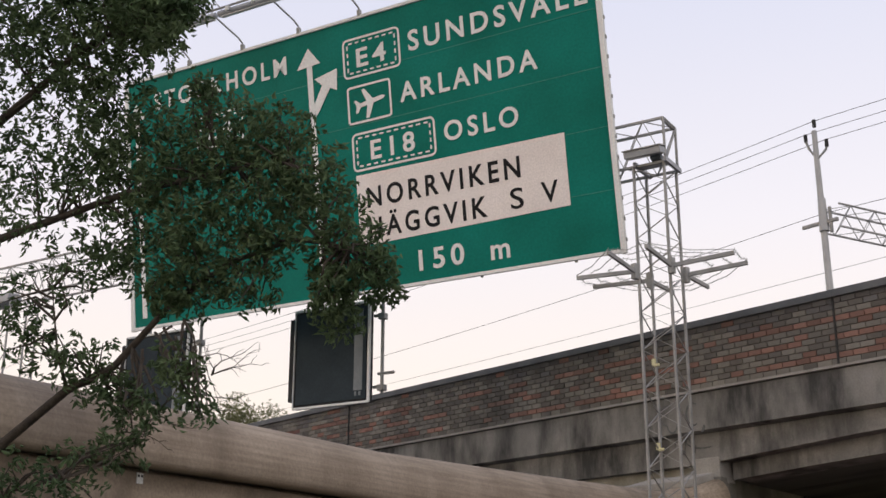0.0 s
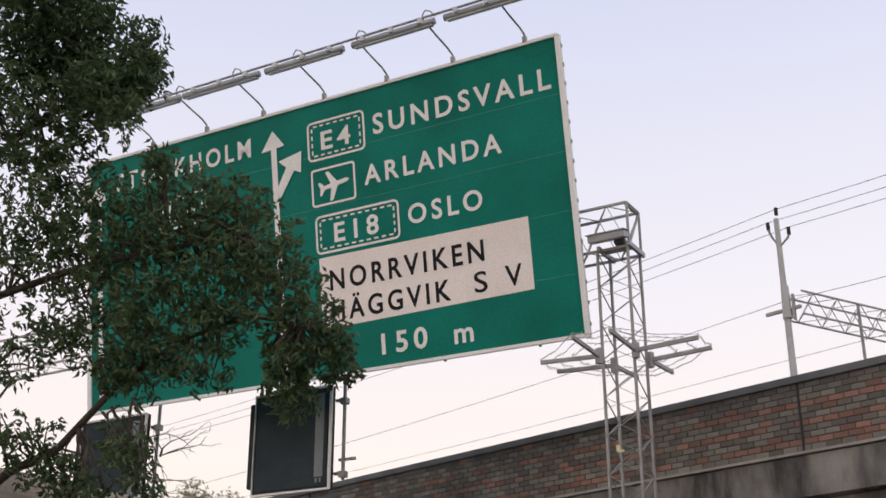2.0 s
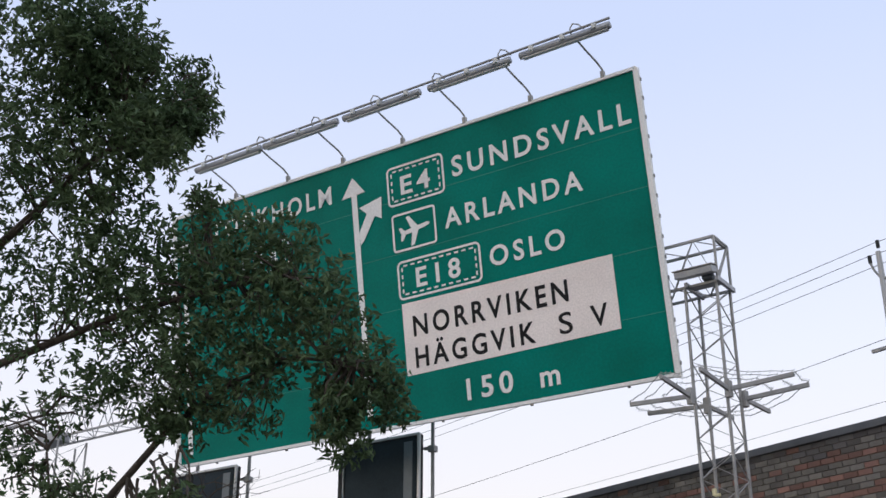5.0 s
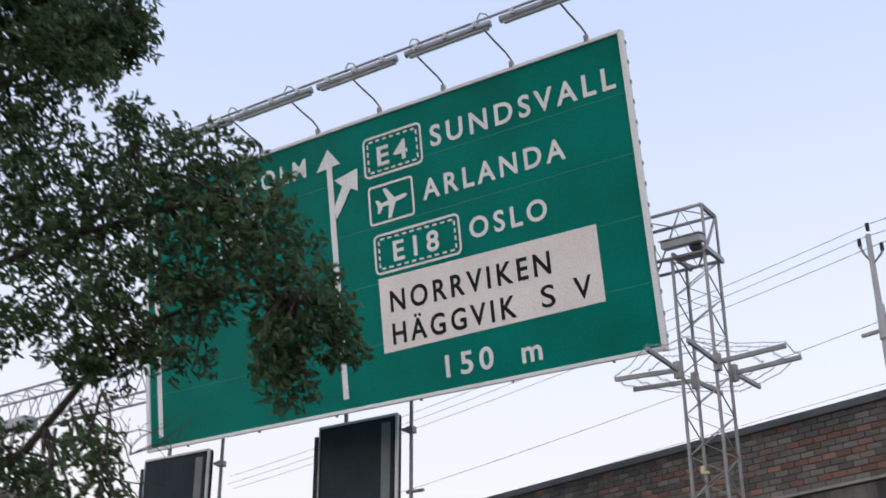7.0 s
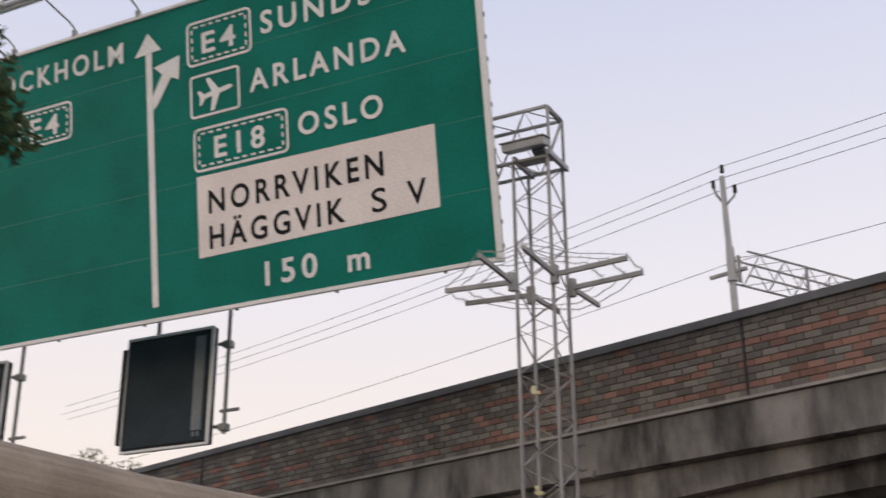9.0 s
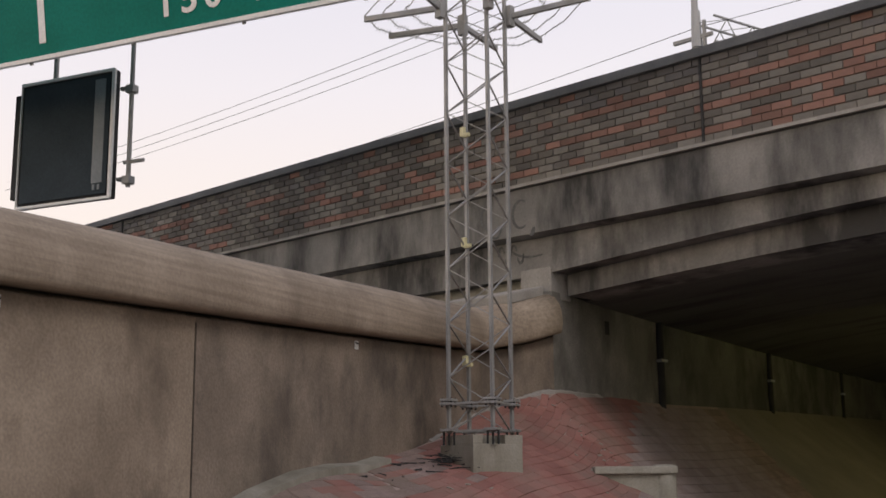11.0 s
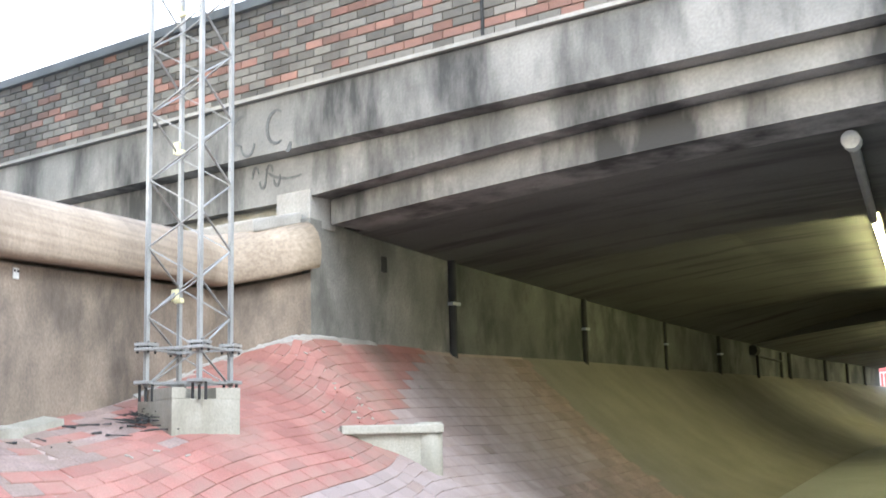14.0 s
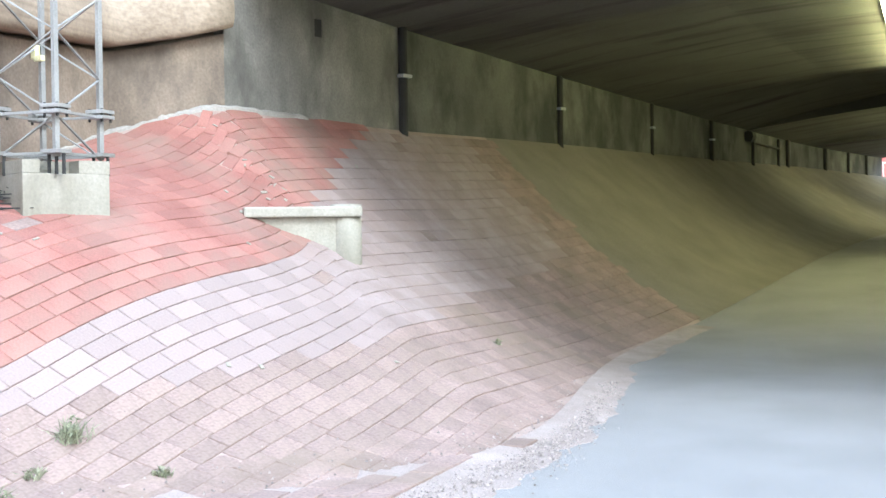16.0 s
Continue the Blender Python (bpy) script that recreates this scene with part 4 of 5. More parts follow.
def lane_signal(corner, label):
    """Dark signal cabinet hung on tubes; corner is its lower right front corner."""
    t = thing("lane_signal", label, "lane signal", "signals under the sign")
    m = Matrix(((LD.x, 0, LN.x, corner[0]), (LD.y, 0, LN.y, corner[1]), (0, 1, 0, corner[2]), (0, 0, 0, 1)))
    t.matrix_world = m
    w, hh = 2.0, 2.2
    part("body", boxm(w, hh, 0.14, Matrix.Translation((-w / 2, hh / 2, -0.085)), 0.03), M_DARK, t)
    part("face", boxm(w - 0.16, hh - 0.16, 0.03, Matrix.Translation((-w / 2, hh / 2, 0.0)), 0.01), M_SCREEN, t, "dark glossy display face")
    part("side_strip", boxm(0.22, hh - 0.42, 0.012, Matrix.Translation((-0.27, hh / 2 + 0.06, 0.02)), 0.004), M_SCREEN2, t)
    for cx, cy, a, b in ((-w / 2, 0.01, w, 0.05), (-w / 2, hh - 0.01, w, 0.05), (-0.01, hh / 2, 0.065, hh), (-w + 0.01, hh / 2, 0.02, hh)):
        part("rim", boxm(a, b, 0.05, Matrix.Translation((cx, cy, 0.0)), 0.012), M_WHITE, t)
    for k in range(2):
        part("indicator", boxm(0.05, 0.09, 0.02, Matrix.Translation((-0.32 + 0.1 * k, 0.2, 0.026)), 0.006), M_SCREEN2, t)
    part("rear_cover", boxm(0.12, hh - 0.35, 0.26, Matrix.Translation((-w - 0.07, hh / 2, -0.12)), 0.02), M_DARK, t)
    for z in (0.34, 1.9):
        part("bracket", boxm(0.28, 0.06, 0.07, Matrix.Translation((0.12, z, -0.2)), 0.01), M_GALV, t)
        part("clamp", boxm(0.16, 0.14, 0.16, Matrix.Translation((0.2, z - 0.03, -0.2)), 0.02), M_GALV, t)
    part("stub_arm", add_rod(bmesh.new(), (0.1, 0.62, -0.2), (0.5, 0.62, -0.2), 0.035, 8), M_GALV, t)
    part("hanger", add_rod(bmesh.new(), (0.2, 0.2, -0.2), (0.2, 2.7, -0.2), 0.04, 10), M_GALV, t)
    part("hanger", add_rod(bmesh.new(), (-1.5, 2.1, -0.25), (-1.5, 2.7, -0.25), 0.045, 10), M_GALV, t)
    return t


lane_signal((-6.84, -1.13, 6.2), "dark square lane signal hanging under the sign")
lane_signal((-11.7, -2.77, 6.22), "dark square lane signal hanging under the sign, half hidden by leaves")

# ---------------------------------------------------------------- barrier of brick on the bridge
bm = boxm(X1 - X0, 0.2, 1.27, Matrix.Translation(((X0 + X1) / 2, 3.06, 6.17 + 0.635)))
barrier = tagged(mesh_ob("barrier_wall", bm, M_MORTAR), "sooty grey and red brick noise barrier on the bridge", "barrier", kind="structure")
bm = boxm(X1 - X0, 0.34, 0.14, Matrix.Translation(((X0 + X1) / 2, 3.04, 7.5)), 0.012)
part("cap", bm, M_CAP, barrier, "dark grey coping")
for x in (1.75, -13.0, 12.5):
    part("expansion_joint", boxm(0.03, 0.06, 1.3, Matrix.Translation((x, 2.94, 6.81))), M_DARK, barrier)

# ---------------------------------------------------------------- lights in the underpass
LAMP_X = [(4.39, 5.4), (9.42, 4.07), (14.85, 2.66), (20.0, 1.34), (28.4, -0.6), (35.1, -1.9), (46.5, -3.4)]


def tunnel_light(y0, y1, lit):
    t = thing("tube_light", "lit fluorescent tube light under the soffit" if lit else "unlit fluorescent tube light under the soffit", "tube light", "lights in the underpass")
    z = 4.62 if not 9.4 < y0 < 28 and not 28.2 < y0 < 35.7 else 4.8
    p, q = Vector((lerp(LAMP_X, y0), y0, z)), Vector((lerp(LAMP_X, y1), y1, z))
    bm = bmesh.new()
    m, ln = span(p + Vector((0, 0, 0.06)), q + Vector((0, 0, 0.06)))
    add_box(bm, m, 0.16, 0.05, ln, 0.01)
    part("housing", bm, M_FIXT, t)
    part("tube", add_rod(bmesh.new(), p, q, 0.05, 10), M_TUBE if lit else M_TUBE_OFF, t)


for y0, y1, lit in ((9.5, 12.1, 1), (12.2, 14.8, 1), (14.9, 16.9, 1), (17.2, 20.0, 1), (20.2, 22.7, 0), (22.9, 25.4, 0), (29.8, 32.3, 1), (32.5, 35.0, 1), (36.0, 38.6, 0), (40.2, 42.6, 1), (42.9, 45.4, 1)):
    tunnel_light(y0, y1, lit)
t = thing("conduit_lamp", "grey conduit with a round white lamp at its end", "conduit")
part("conduit", add_rod(bmesh.new(), (5.4, 4.45, 4.64), (4.09, 9.4, 4.62), 0.06, 8), M_FIXT, t)
part("lamp_cap", add_rod(bmesh.new(), (5.43, 4.28, 4.6), (5.4, 4.46, 4.6), 0.1, 14), M_TUBE_OFF, t)

# ---------------------------------------------------------------- beyond the underpass
fence = thing("red_fence", "red boarded fence beyond the underpass", "fence")
for k in range(30):
    x = -16 + k * 0.62
    part("board", boxm(0.6, 0.05, 3.6, Matrix.Translation((x, 62 + 0.02 * (k % 2), 3.8))), M_FENCE, fence)
rail = thing("white_railing", "white steel railing beside the far opening", "railing")
for k in range(16):
    part("bar", add_rod(bmesh.new(), (-10.4 + 0.18 * k, 53, 3.2), (-10.4 + 0.18 * k, 53, 4.6), 0.02), M_WHITE, rail)
for k in (0, 15):
    part("post", add_rod(bmesh.new(), (-10.45 + 0.19 * k, 53, -0.1), (-10.45 + 0.19 * k, 53, 4.7), 0.035), M_WHITE, rail)
for z in (3.25, 4.6):
    part("rail", add_rod(bmesh.new(), (-10.6, 53, z), (-7.5, 53, z), 0.03), M_WHITE, rail)

# ---------------------------------------------------------------- railway poles and wires
pole = thing("catenary_pole", "grey railway pole with insulators and a lattice boom", "pole")
PX, PY = -9.95, 22.64
part("shaft", add_rod(bmesh.new(), (PX, PY, 5.5), (PX - 0.03, PY, 20.1), 0.18, 10, 0.1), M_WOODPOLE, pole)
part("collar", add_rod(bmesh.new(), (PX, PY, 16.0), (PX, PY, 17.3), 0.19, 10, 0.15), M_WOODPOLE, pole)
for dx, z in ((-0.42, 19.9), (0.45, 19.45), (0.0, 20.4)):
    part("insulator", add_rod(bmesh.new(), (PX + dx, PY, z - 0.15), (PX + dx, PY, z + 0.15), 0.075, 8), M_DARK, pole)
part("crossarm", add_tube(bmesh.new(), [(PX - 0.42, PY, 19.75), (PX - 0.3, PY, 19.4), (PX, PY, 18.9), (PX + 0.4, PY, 19.2), (PX + 0.45, PY, 19.35)], 0.05, 5), M_GALV, pole)
part("bracket", add_bar(bmesh.new(), (PX - 0.9, PY, 16.35), (PX + 0.6, PY, 16.35), 0.12), M_GALV, pole)
boom = part("boom", boxm(0.1, 0.1, 1.0, Matrix.Translation((PX + 0.3, PY, 16.4))), M_GALV, pole, "lattice boom reaching across the tracks")
lattice(boom, Matrix.Translation((PX + 0.45, PY, 16.38)) @ Matrix.Rotation(radians(-12), 4, "Z") @ Matrix.Rotation(radians(-90), 4, "X"), 0.9, -0.2, 15.0, 1.3, 0.03, 0.016)
part("hanger", add_rod(bmesh.new(), (PX + 1.2, PY + 3.2, 14.6), (PX + 1.2, PY + 3.2, 17.0), 0.06), M_GALV, pole)


def wire(p, q, sag, r=0.012):
    t = thing("overhead_wire", "thin dark overhead line above the railway", "wire", "overhead wires")
    pts = [Vector(p).lerp(Vector(q), k / 14) - Vector((0, 0, sag * 4 * (k / 14) * (1 - k / 14))) for k in range(15)]
    part("line", add_tube(bmesh.new(), pts, r, 4), M_DARK, t)


for dx, z in ((0, 20.5), (-0.42, 20.05), (0.45, 19.6)):
    wire((PX + dx, PY, z), (PX + dx + 38, PY, z + 0.3), 0.4)
    wire((PX + dx - 48, PY, z - 0.4), (PX + dx, PY, z), 0.5)
wire((PX, PY, 16.7), (PX + 36, PY, 17.0), 0.4)
wire((PX - 50, PY, 15.6), (PX, PY, 16.7), 0.4)
wire((PX - 50, PY, 14.2), (PX + 36, PY, 15.4), 0.5, 0.009)
# ---------------------------------------------------------------- tree beside the path
CLUMPS = [(4.86, -13.48, 6.00, 0.48), (5.33, -13.18, 5.77, 0.45), (5.83, -12.95, 5.75, 0.31), (4.67, -13.25, 5.46, 0.52), (5.42, -12.99, 5.25, 0.37), (3.82, -13.80, 6.00, 0.83), (3.58, -13.59, 5.00, 0.73), (4.19, -13.88, 7.05, 0.87), (5.25, -13.36, 6.70, 0.65), (4.73, -13.20, 4.77, 0.43), (5.29, -12.93, 4.80, 0.34), (5.78, -12.74, 4.88, 0.35), (6.19, -12.47, 4.92, 0.33), (6.54, -12.22, 4.88, 0.26), (6.70, -12.08, 4.60, 0.27), (5.93, -12.57, 4.49, 0.36), (6.32, -12.29, 4.49, 0.34), (6.68, -11.96, 4.31, 0.32), (6.89, -11.76, 4.02, 0.25), (5.50, -12.75, 4.22, 0.35), (5.96, -12.50, 4.08, 0.28), (6.37, -12.22, 4.12, 0.24), (6.72, -11.82, 3.80, 0.20), (5.80, -12.57, 3.82, 0.17), (5.32, -12.36, 6.42, 0.15), (5.2, -12.62, 6.25, 0.22), (5.4, -12.6, 6.0, 0.15), (6.3, -12.68, 5.2, 0.11), (5.75, -12.8, 5.9, 0.15), (5.5, -13.5, 6.55, 0.36), (5.68, -13.25, 6.5, 0.34), (5.72, -13.02, 6.42, 0.25), (5.5, -13.2, 6.2, 0.3), (5.6, -12.95, 6.12, 0.22), (5.9, -12.75, 6.08, 0.16), (6.64, -11.72, 3.68, 0.2), (6.84, -11.48, 3.86, 0.15), (5.29, -12.38, 6.7, 0.2), (5.19, -12.25, 6.5, 0.17), (5.1, -12.35, 6.35, 0.17)]
SPRAYS = [(4.88, -13.13, 3.52, 0.26), (5.09, -12.83, 3.40, 0.24), (4.84, -13.31, 3.80, 0.21), (5.32, -12.64, 3.19, 0.19), (5.30, -13.00, 2.47, 0.31), (4.98, -13.23, 2.53, 0.23), (5.09, -12.98, 4.06, 0.25), (6.93, -11.65, 3.91, 0.17), (6.15, -12.6, 3.12, 0.2), (6.0, -12.6, 3.28, 0.15), (6.28, -12.58, 2.95, 0.14), (6.35, -12.2, 3.78, 0.17), (6.1, -12.25, 3.86, 0.18), (5.85, -12.45, 3.75, 0.18), (5.4, -12.6, 3.1, 0.18), (5.7, -12.62, 3.0, 0.15), (5.5, -12.62, 2.8, 0.17), (5.1, -12.72, 3.25, 0.2), (5.2, -12.65, 2.75, 0.16)]
tree = thing("tree", "leafy broadleaf tree leaning over the path", "tree")
rng = random.Random(5)
bm = bmesh.new()
trunk_pts = [Vector((4.3, -13.6, -0.1)), Vector((4.1, -13.6, 1.0)), Vector((3.65, -13.62, 2.25)), Vector((3.5, -13.67, 3.6)), Vector((3.66, -13.72, 5.3)), Vector((3.95, -13.8, 7.0))]
add_tube(bm, trunk_pts, [0.2, 0.16, 0.14, 0.12, 0.09, 0.04], 10)
part("trunk", bm, M_BARK, tree, smooth=True)
BOUGHS = [[(3.56, -13.62, 2.26), (4.23, -13.05, 2.87), (4.86, -12.84, 3.23), (5.21, -12.66, 3.37), (5.68, -12.50, 3.76), (6.12, -12.28, 4.03), (6.54, -12.04, 4.14), (6.87, -11.81, 4.06)],
         [(3.50, -13.67, 3.57), (4.28, -13.25, 4.44), (5.46, -12.81, 4.59), (6.31, -12.38, 4.65), (6.66, -12.14, 4.66)],
         [(3.60, -13.72, 4.88), (4.48, -13.34, 5.42), (5.24, -13.12, 5.75), (5.78, -12.96, 5.86)],
         [(3.56, -13.62, 1.61), (4.26, -13.34, 2.15), (4.91, -13.18, 2.48), (5.35, -13.01, 2.53)],
         [(4.86, -12.84, 3.23), (5.02, -13.01, 3.46), (5.08, -13.12, 3.90)]]
for k, pts in enumerate(BOUGHS):
    n = len(pts)
    r0 = (0.042, 0.042, 0.045, 0.025, 0.016)[k]
    part("limb", add_tube(bmesh.new(), pts, [r0 * (1 - 0.8 * j / (n - 1)) for j in range(n)], 7), M_BARK, tree, smooth=True)
nodes = [Vector(p).lerp(Vector(q), w / 6) for pts in BOUGHS for p, q in zip(pts, pts[1:]) for w in range(2, 7)]
bm = bmesh.new()
for cx, cy, cz, r in CLUMPS + SPRAYS:
    c = Vector((cx, cy, cz))
    near = sorted(nodes, key=lambda q: (q - c).length)
    for j in range(6):
        src = near[rng.randrange(4)]
        if (src - c).length > 0.55:
            src = c + (src - c).normalized() * rng.uniform(0.3, 0.55)
        e = c + Vector((rng.uniform(-1, 1), rng.uniform(-1, 1), rng.uniform(-0.8, 0.8))) * r * 0.9
        mid = src.lerp(e, 0.5) + Vector((rng.uniform(-1, 1), rng.uniform(-1, 1), rng.uniform(-0.5, 1))) * 0.07
        add_tube(bm, [src, mid, e], [0.012, 0.008, 0.003], 4)
# bare twigs
for px, py, pz in ((5.24, -12.63, 3.1), (5.3, -12.6, 2.9), (5.6, -12.5, 3.0), (5.95, -12.42, 3.35), (6.0, -12.42, 3.1), (6.15, -12.4, 3.2)):
    b = Vector((px, py, pz))
    for j in range(4):
        d = Vector((rng.uniform(0.2, 1), rng.uniform(-0.4, 0.8), rng.uniform(-0.8, 0.5))).normalized()
        pts, v = [b], b
        for q in range(5):
            d = (d + Vector((rng.gauss(0, 0.3), rng.gauss(0, 0.3), rng.gauss(0.05, 0.3)))).normalized()
            v = v + d * 0.075
            pts.append(v)
            if q:
                e = v + (d + Vector((rng.gauss(0, 0.6), rng.gauss(0, 0.6), rng.gauss(0, 0.6)))).normalized() * rng.uniform(0.04, 0.11)
                add_tube(bm, [v, v.lerp(e, 0.5) + Vector((0, 0, 0.008)), e], [0.0025, 0.002, 0.0012], 3)
        add_tube(bm, pts, [0.005, 0.0045, 0.004, 0.003, 0.0025, 0.0015], 4)
part("twig_spray", bm, M_BARK, tree)


def leaf_mesh(name, spots, parent, mat, seed, size=1.0):
    """Many small folded leaves, in bunches, round the given spots (x, y, z, radius, count)."""
    r = random.Random(seed)
    vs, fs = [], []
    for cx, cy, cz, rad, count in spots:
        for b in range(count // 6):
            d = Vector((r.gauss(0, 1), r.gauss(0, 1), r.gauss(0, 1))).normalized() * rad * (r.random() ** 0.42) * 1.12
            bc = Vector((cx, cy, cz)) + d
            axis = Vector((r.gauss(0, 1), r.gauss(0, 1), r.gauss(-0.5, 0.7))).normalized()
            for j in range(6):
                a = (axis + Vector((r.gauss(0, 0.6), r.gauss(0, 0.6), r.gauss(-0.15, 0.5)))).normalized()
                side = a.orthogonal().normalized()
                side = (Matrix.Rotation(r.uniform(0, 6.28), 3, a) @ side)
                ln, wd = r.uniform(0.055, 0.1) * size, r.uniform(0.011, 0.02) * size
                o = bc + Vector((r.gauss(0, 1), r.gauss(0, 1), r.gauss(0, 1))) * 0.025 * size
                nn = a.cross(side)
                k = len(vs)
                vs += [o, o + a * ln * 0.45 + side * wd + nn * 0.008, o + a * ln - nn * 0.012, o + a * ln * 0.45 - side * wd + nn * 0.008]
                fs += [(k, k + 1, k + 2), (k, k + 2, k + 3)]
    me = bpy.data.meshes.new(name)
    me.from_pydata([v[:] for v in vs], [], fs)
    me.materials.append(mat)
    ob = new(name, me)
    ob.parent = parent
    return ob


spots = [(x, y, z, r, int(min(4600 * r ** 1.6, 2300 * r) * (0.5 if x < 4.3 else 0.85 if x < 4.9 else 1.25) * (1.35 if z > 6.3 else 1.35 if z > 5.5 else 1.0))) for x, y, z, r in CLUMPS] + [(x, y, z, r, int(2300 * r ** 1.5)) for x, y, z, r in SPRAYS]
leaf_mesh("crown", spots, tree, M_LEAF, 3, 0.8)

# treetop seen over the wall
bush = thing("distant_treetop", "pale green treetop beyond the motorway", "tree")
part("trunk", add_rod(bmesh.new(), (-25.6, 7.1, 3.0), (-25.6, 7.1, 8.8), 0.2, 8, 0.06), M_BARK, bush)
leaf_mesh("crown", [(-25.6 + 1.1 * math.cos(k), 7.1 + 1.1 * math.sin(k * 1.7), 8.9 + 0.4 * math.sin(k * 2.3), 0.62, 1500) for k in range(11)], bush, M_WEED, 8)

# ---------------------------------------------------------------- weeds and litter on the slope
for k, (i0, s0, rad, count) in enumerate(((2.1, 0.93, 0.13, 70), (2.05, 0.78, 0.11, 60), (2.6, 0.79, 0.13, 80), (6.5, 0.78, 0.05, 20), (2.9, 0.9, 0.06, 26), (2.35, 0.86, 0.07, 24), (1.85, 0.86, 0.1, 40))):
    w = thing("weed", "small tuft of pale weeds between the paving blocks", "weed", "weeds on the slope")
    p = slope_point(i0, s0)
    leaf_mesh("foliage", [(p.x, p.y, p.z + 0.04, rad * 0.8, count)], w, M_TUFT, 20 + k, 0.5)
    rw = random.Random(40 + k)
    vs, fs = [], []
    for j in range(count):
        o = p + Vector((rw.gauss(0, 1), rw.gauss(0, 1), 0)) * rad * 0.35
        d = Vector((rw.gauss(0, 0.5), rw.gauss(0, 0.5), 1)).normalized()
        side = d.orthogonal().normalized() * 0.003
        ln = rad * rw.uniform(0.6, 1.5)
        mid, tip = o + d * ln * 0.6, o + d * ln + Vector((d.x, d.y, -0.25)) * ln * 0.35
        n0 = len(vs)
        vs += [(o - side)[:], (o + side)[:], (mid + side)[:], (mid - side)[:], tip[:]]
        fs += [(n0, n0 + 1, n0 + 2, n0 + 3), (n0 + 3, n0 + 2, n0 + 4)]
    gm = bpy.data.meshes.new("grass_tuft")
    gm.from_pydata(vs, [], fs)
    gm.materials.append(M_TUFT)
    new("grass_tuft", gm).parent = w
rng = random.Random(11)

# ---------------------------------------------------------------- dark twigs lying by the footing
pile = tagged(new("twig_pile"), "dark dead twigs lying beside the mast footing", "twigs")
for k in range(90):
    heap = k < 70
    i0, s0 = (2.98 + rng.gauss(0, 0.09), 0.17 + rng.gauss(0, 0.025)) if heap else (2.55 + rng.uniform(-0.6, 0.35), 0.14 + rng.uniform(-0.08, 0.1))
    p = slope_point(i0, max(s0, 0.02)) + Vector((0, 0, 0.025 + (rng.uniform(0, 0.06) if heap else 0)))
    a = rng.uniform(0, 6.28)
    q = p + Vector((math.cos(a), math.sin(a), 0)) * rng.uniform(0.08, 0.3)
    q.z = p.z + rng.uniform(-0.02, 0.03)
    part("twig", add_rod(bmesh.new(), p, q, rng.uniform(0.006, 0.014), 5, 0.004), M_DARK, pile)

# scrawl on the bridge's edge, tag on the wall, chips on the paving
scrawl = thing("graffiti", "faded dark spray scrawl on the bridge's edge beam", "graffiti")


def spray(cx, cz, rx, rz, a0, a1, y, width=0.04):
    """A curved stroke: part of an ellipse on the beam's face."""
    bm = bmesh.new()
    n = 14
    rings = []
    for k in range(n + 1):
        a = radians(a0 + (a1 - a0) * k / n)
        c = Vector((cx + rx * math.cos(a), y, cz + rz * math.sin(a)))
        nn = Vector((math.cos(a) / rx, 0, math.sin(a) / rz)).normalized() * width * (0.35 + 0.3 * math.sin(math.pi * k / n))
        rings.append([bm.verts.new(c + q) for q in (nn, nn - Vector((0, 0.004, 0)), -nn - Vector((0, 0.004, 0)), -nn)])
    for r0, r1 in zip(rings, rings[1:]):
        for j in range(4):
            bm.faces.new((r0[j], r0[(j + 1) % 4], r1[(j + 1) % 4], r1[j]))
    bm.faces.new(rings[0])
    bm.faces.new(rings[-1][::-1])
    part("stroke", bm, M_SPRAY, scrawl)


spray(-1.52, 5.70, 0.17, 0.22, 60, 300, 2.893)
spray(-1.32, 5.56, 0.06, 0.2, 250, 330, 2.893, 0.06)
spray(-2.15, 5.75, 0.2, 0.2, 80, 260, 2.893, 0.03)
spray(-2.05, 5.55, 0.12, 0.16, 180, 360, 2.893, 0.03)
for k in range(4):
    spray(-2.12 + 0.13 * k, 5.13, 0.06, 0.15, 200 if k % 2 else 20, 360 if k % 2 else 180, 3.113, 0.03)
spray(-1.45, 5.3, 0.5, 0.25, 195, 290, 3.113, 0.03)

for d, z in ((3.65, 3.16), (9.18, 2.93), (13.5, 2.91)):
    tag = thing("wall_tag", "small white tag with two dark dots on the wall", "tag", "tags on the wall")
    tag.matrix_world = Matrix.Translation(wall_at(d) + Vector((0.012, 0, z))) @ Matrix.Rotation(radians(17.9), 4, "Z")
    part("plate", boxm(0.012, 0.08, 0.1, None, 0.003), M_WHITE, tag)
    for dy in (-0.022, 0.022):
        part("dot", boxm(0.006, 0.022, 0.022, Matrix.Translation((0.008, dy, 0.02)), 0.002), M_DARK, tag)
rc = random.Random(31)
for k in range(26):
    i0, s0 = (rc.gauss(5.6, 0.5), rc.gauss(0.22, 0.08)) if k < 17 else (rc.uniform(2.4, 5), rc.uniform(0.25, 0.9))
    p, nn = slope_point(i0, max(s0, 0.05)), slope_normal(i0, max(s0, 0.05))
    c = tagged(mesh_ob("mortar_chip", boxm(rc.uniform(0.025, 0.075), rc.uniform(0.015, 0.035), 0.01, None, 0.003), M_CONC_STUB), "pale chip of mortar lying on the paving", "rubble", "chips on the slope")
    c.matrix_world = Matrix.Translation(p + nn * 0.022) @ nn.to_track_quat("Z", "Y").to_matrix().to_4x4() @ Matrix.Rotation(rc.uniform(0, 3), 4, "Z")

# loose grit along the strip and on the lowest blocks
rg = random.Random(77)
vs, fs = [], []
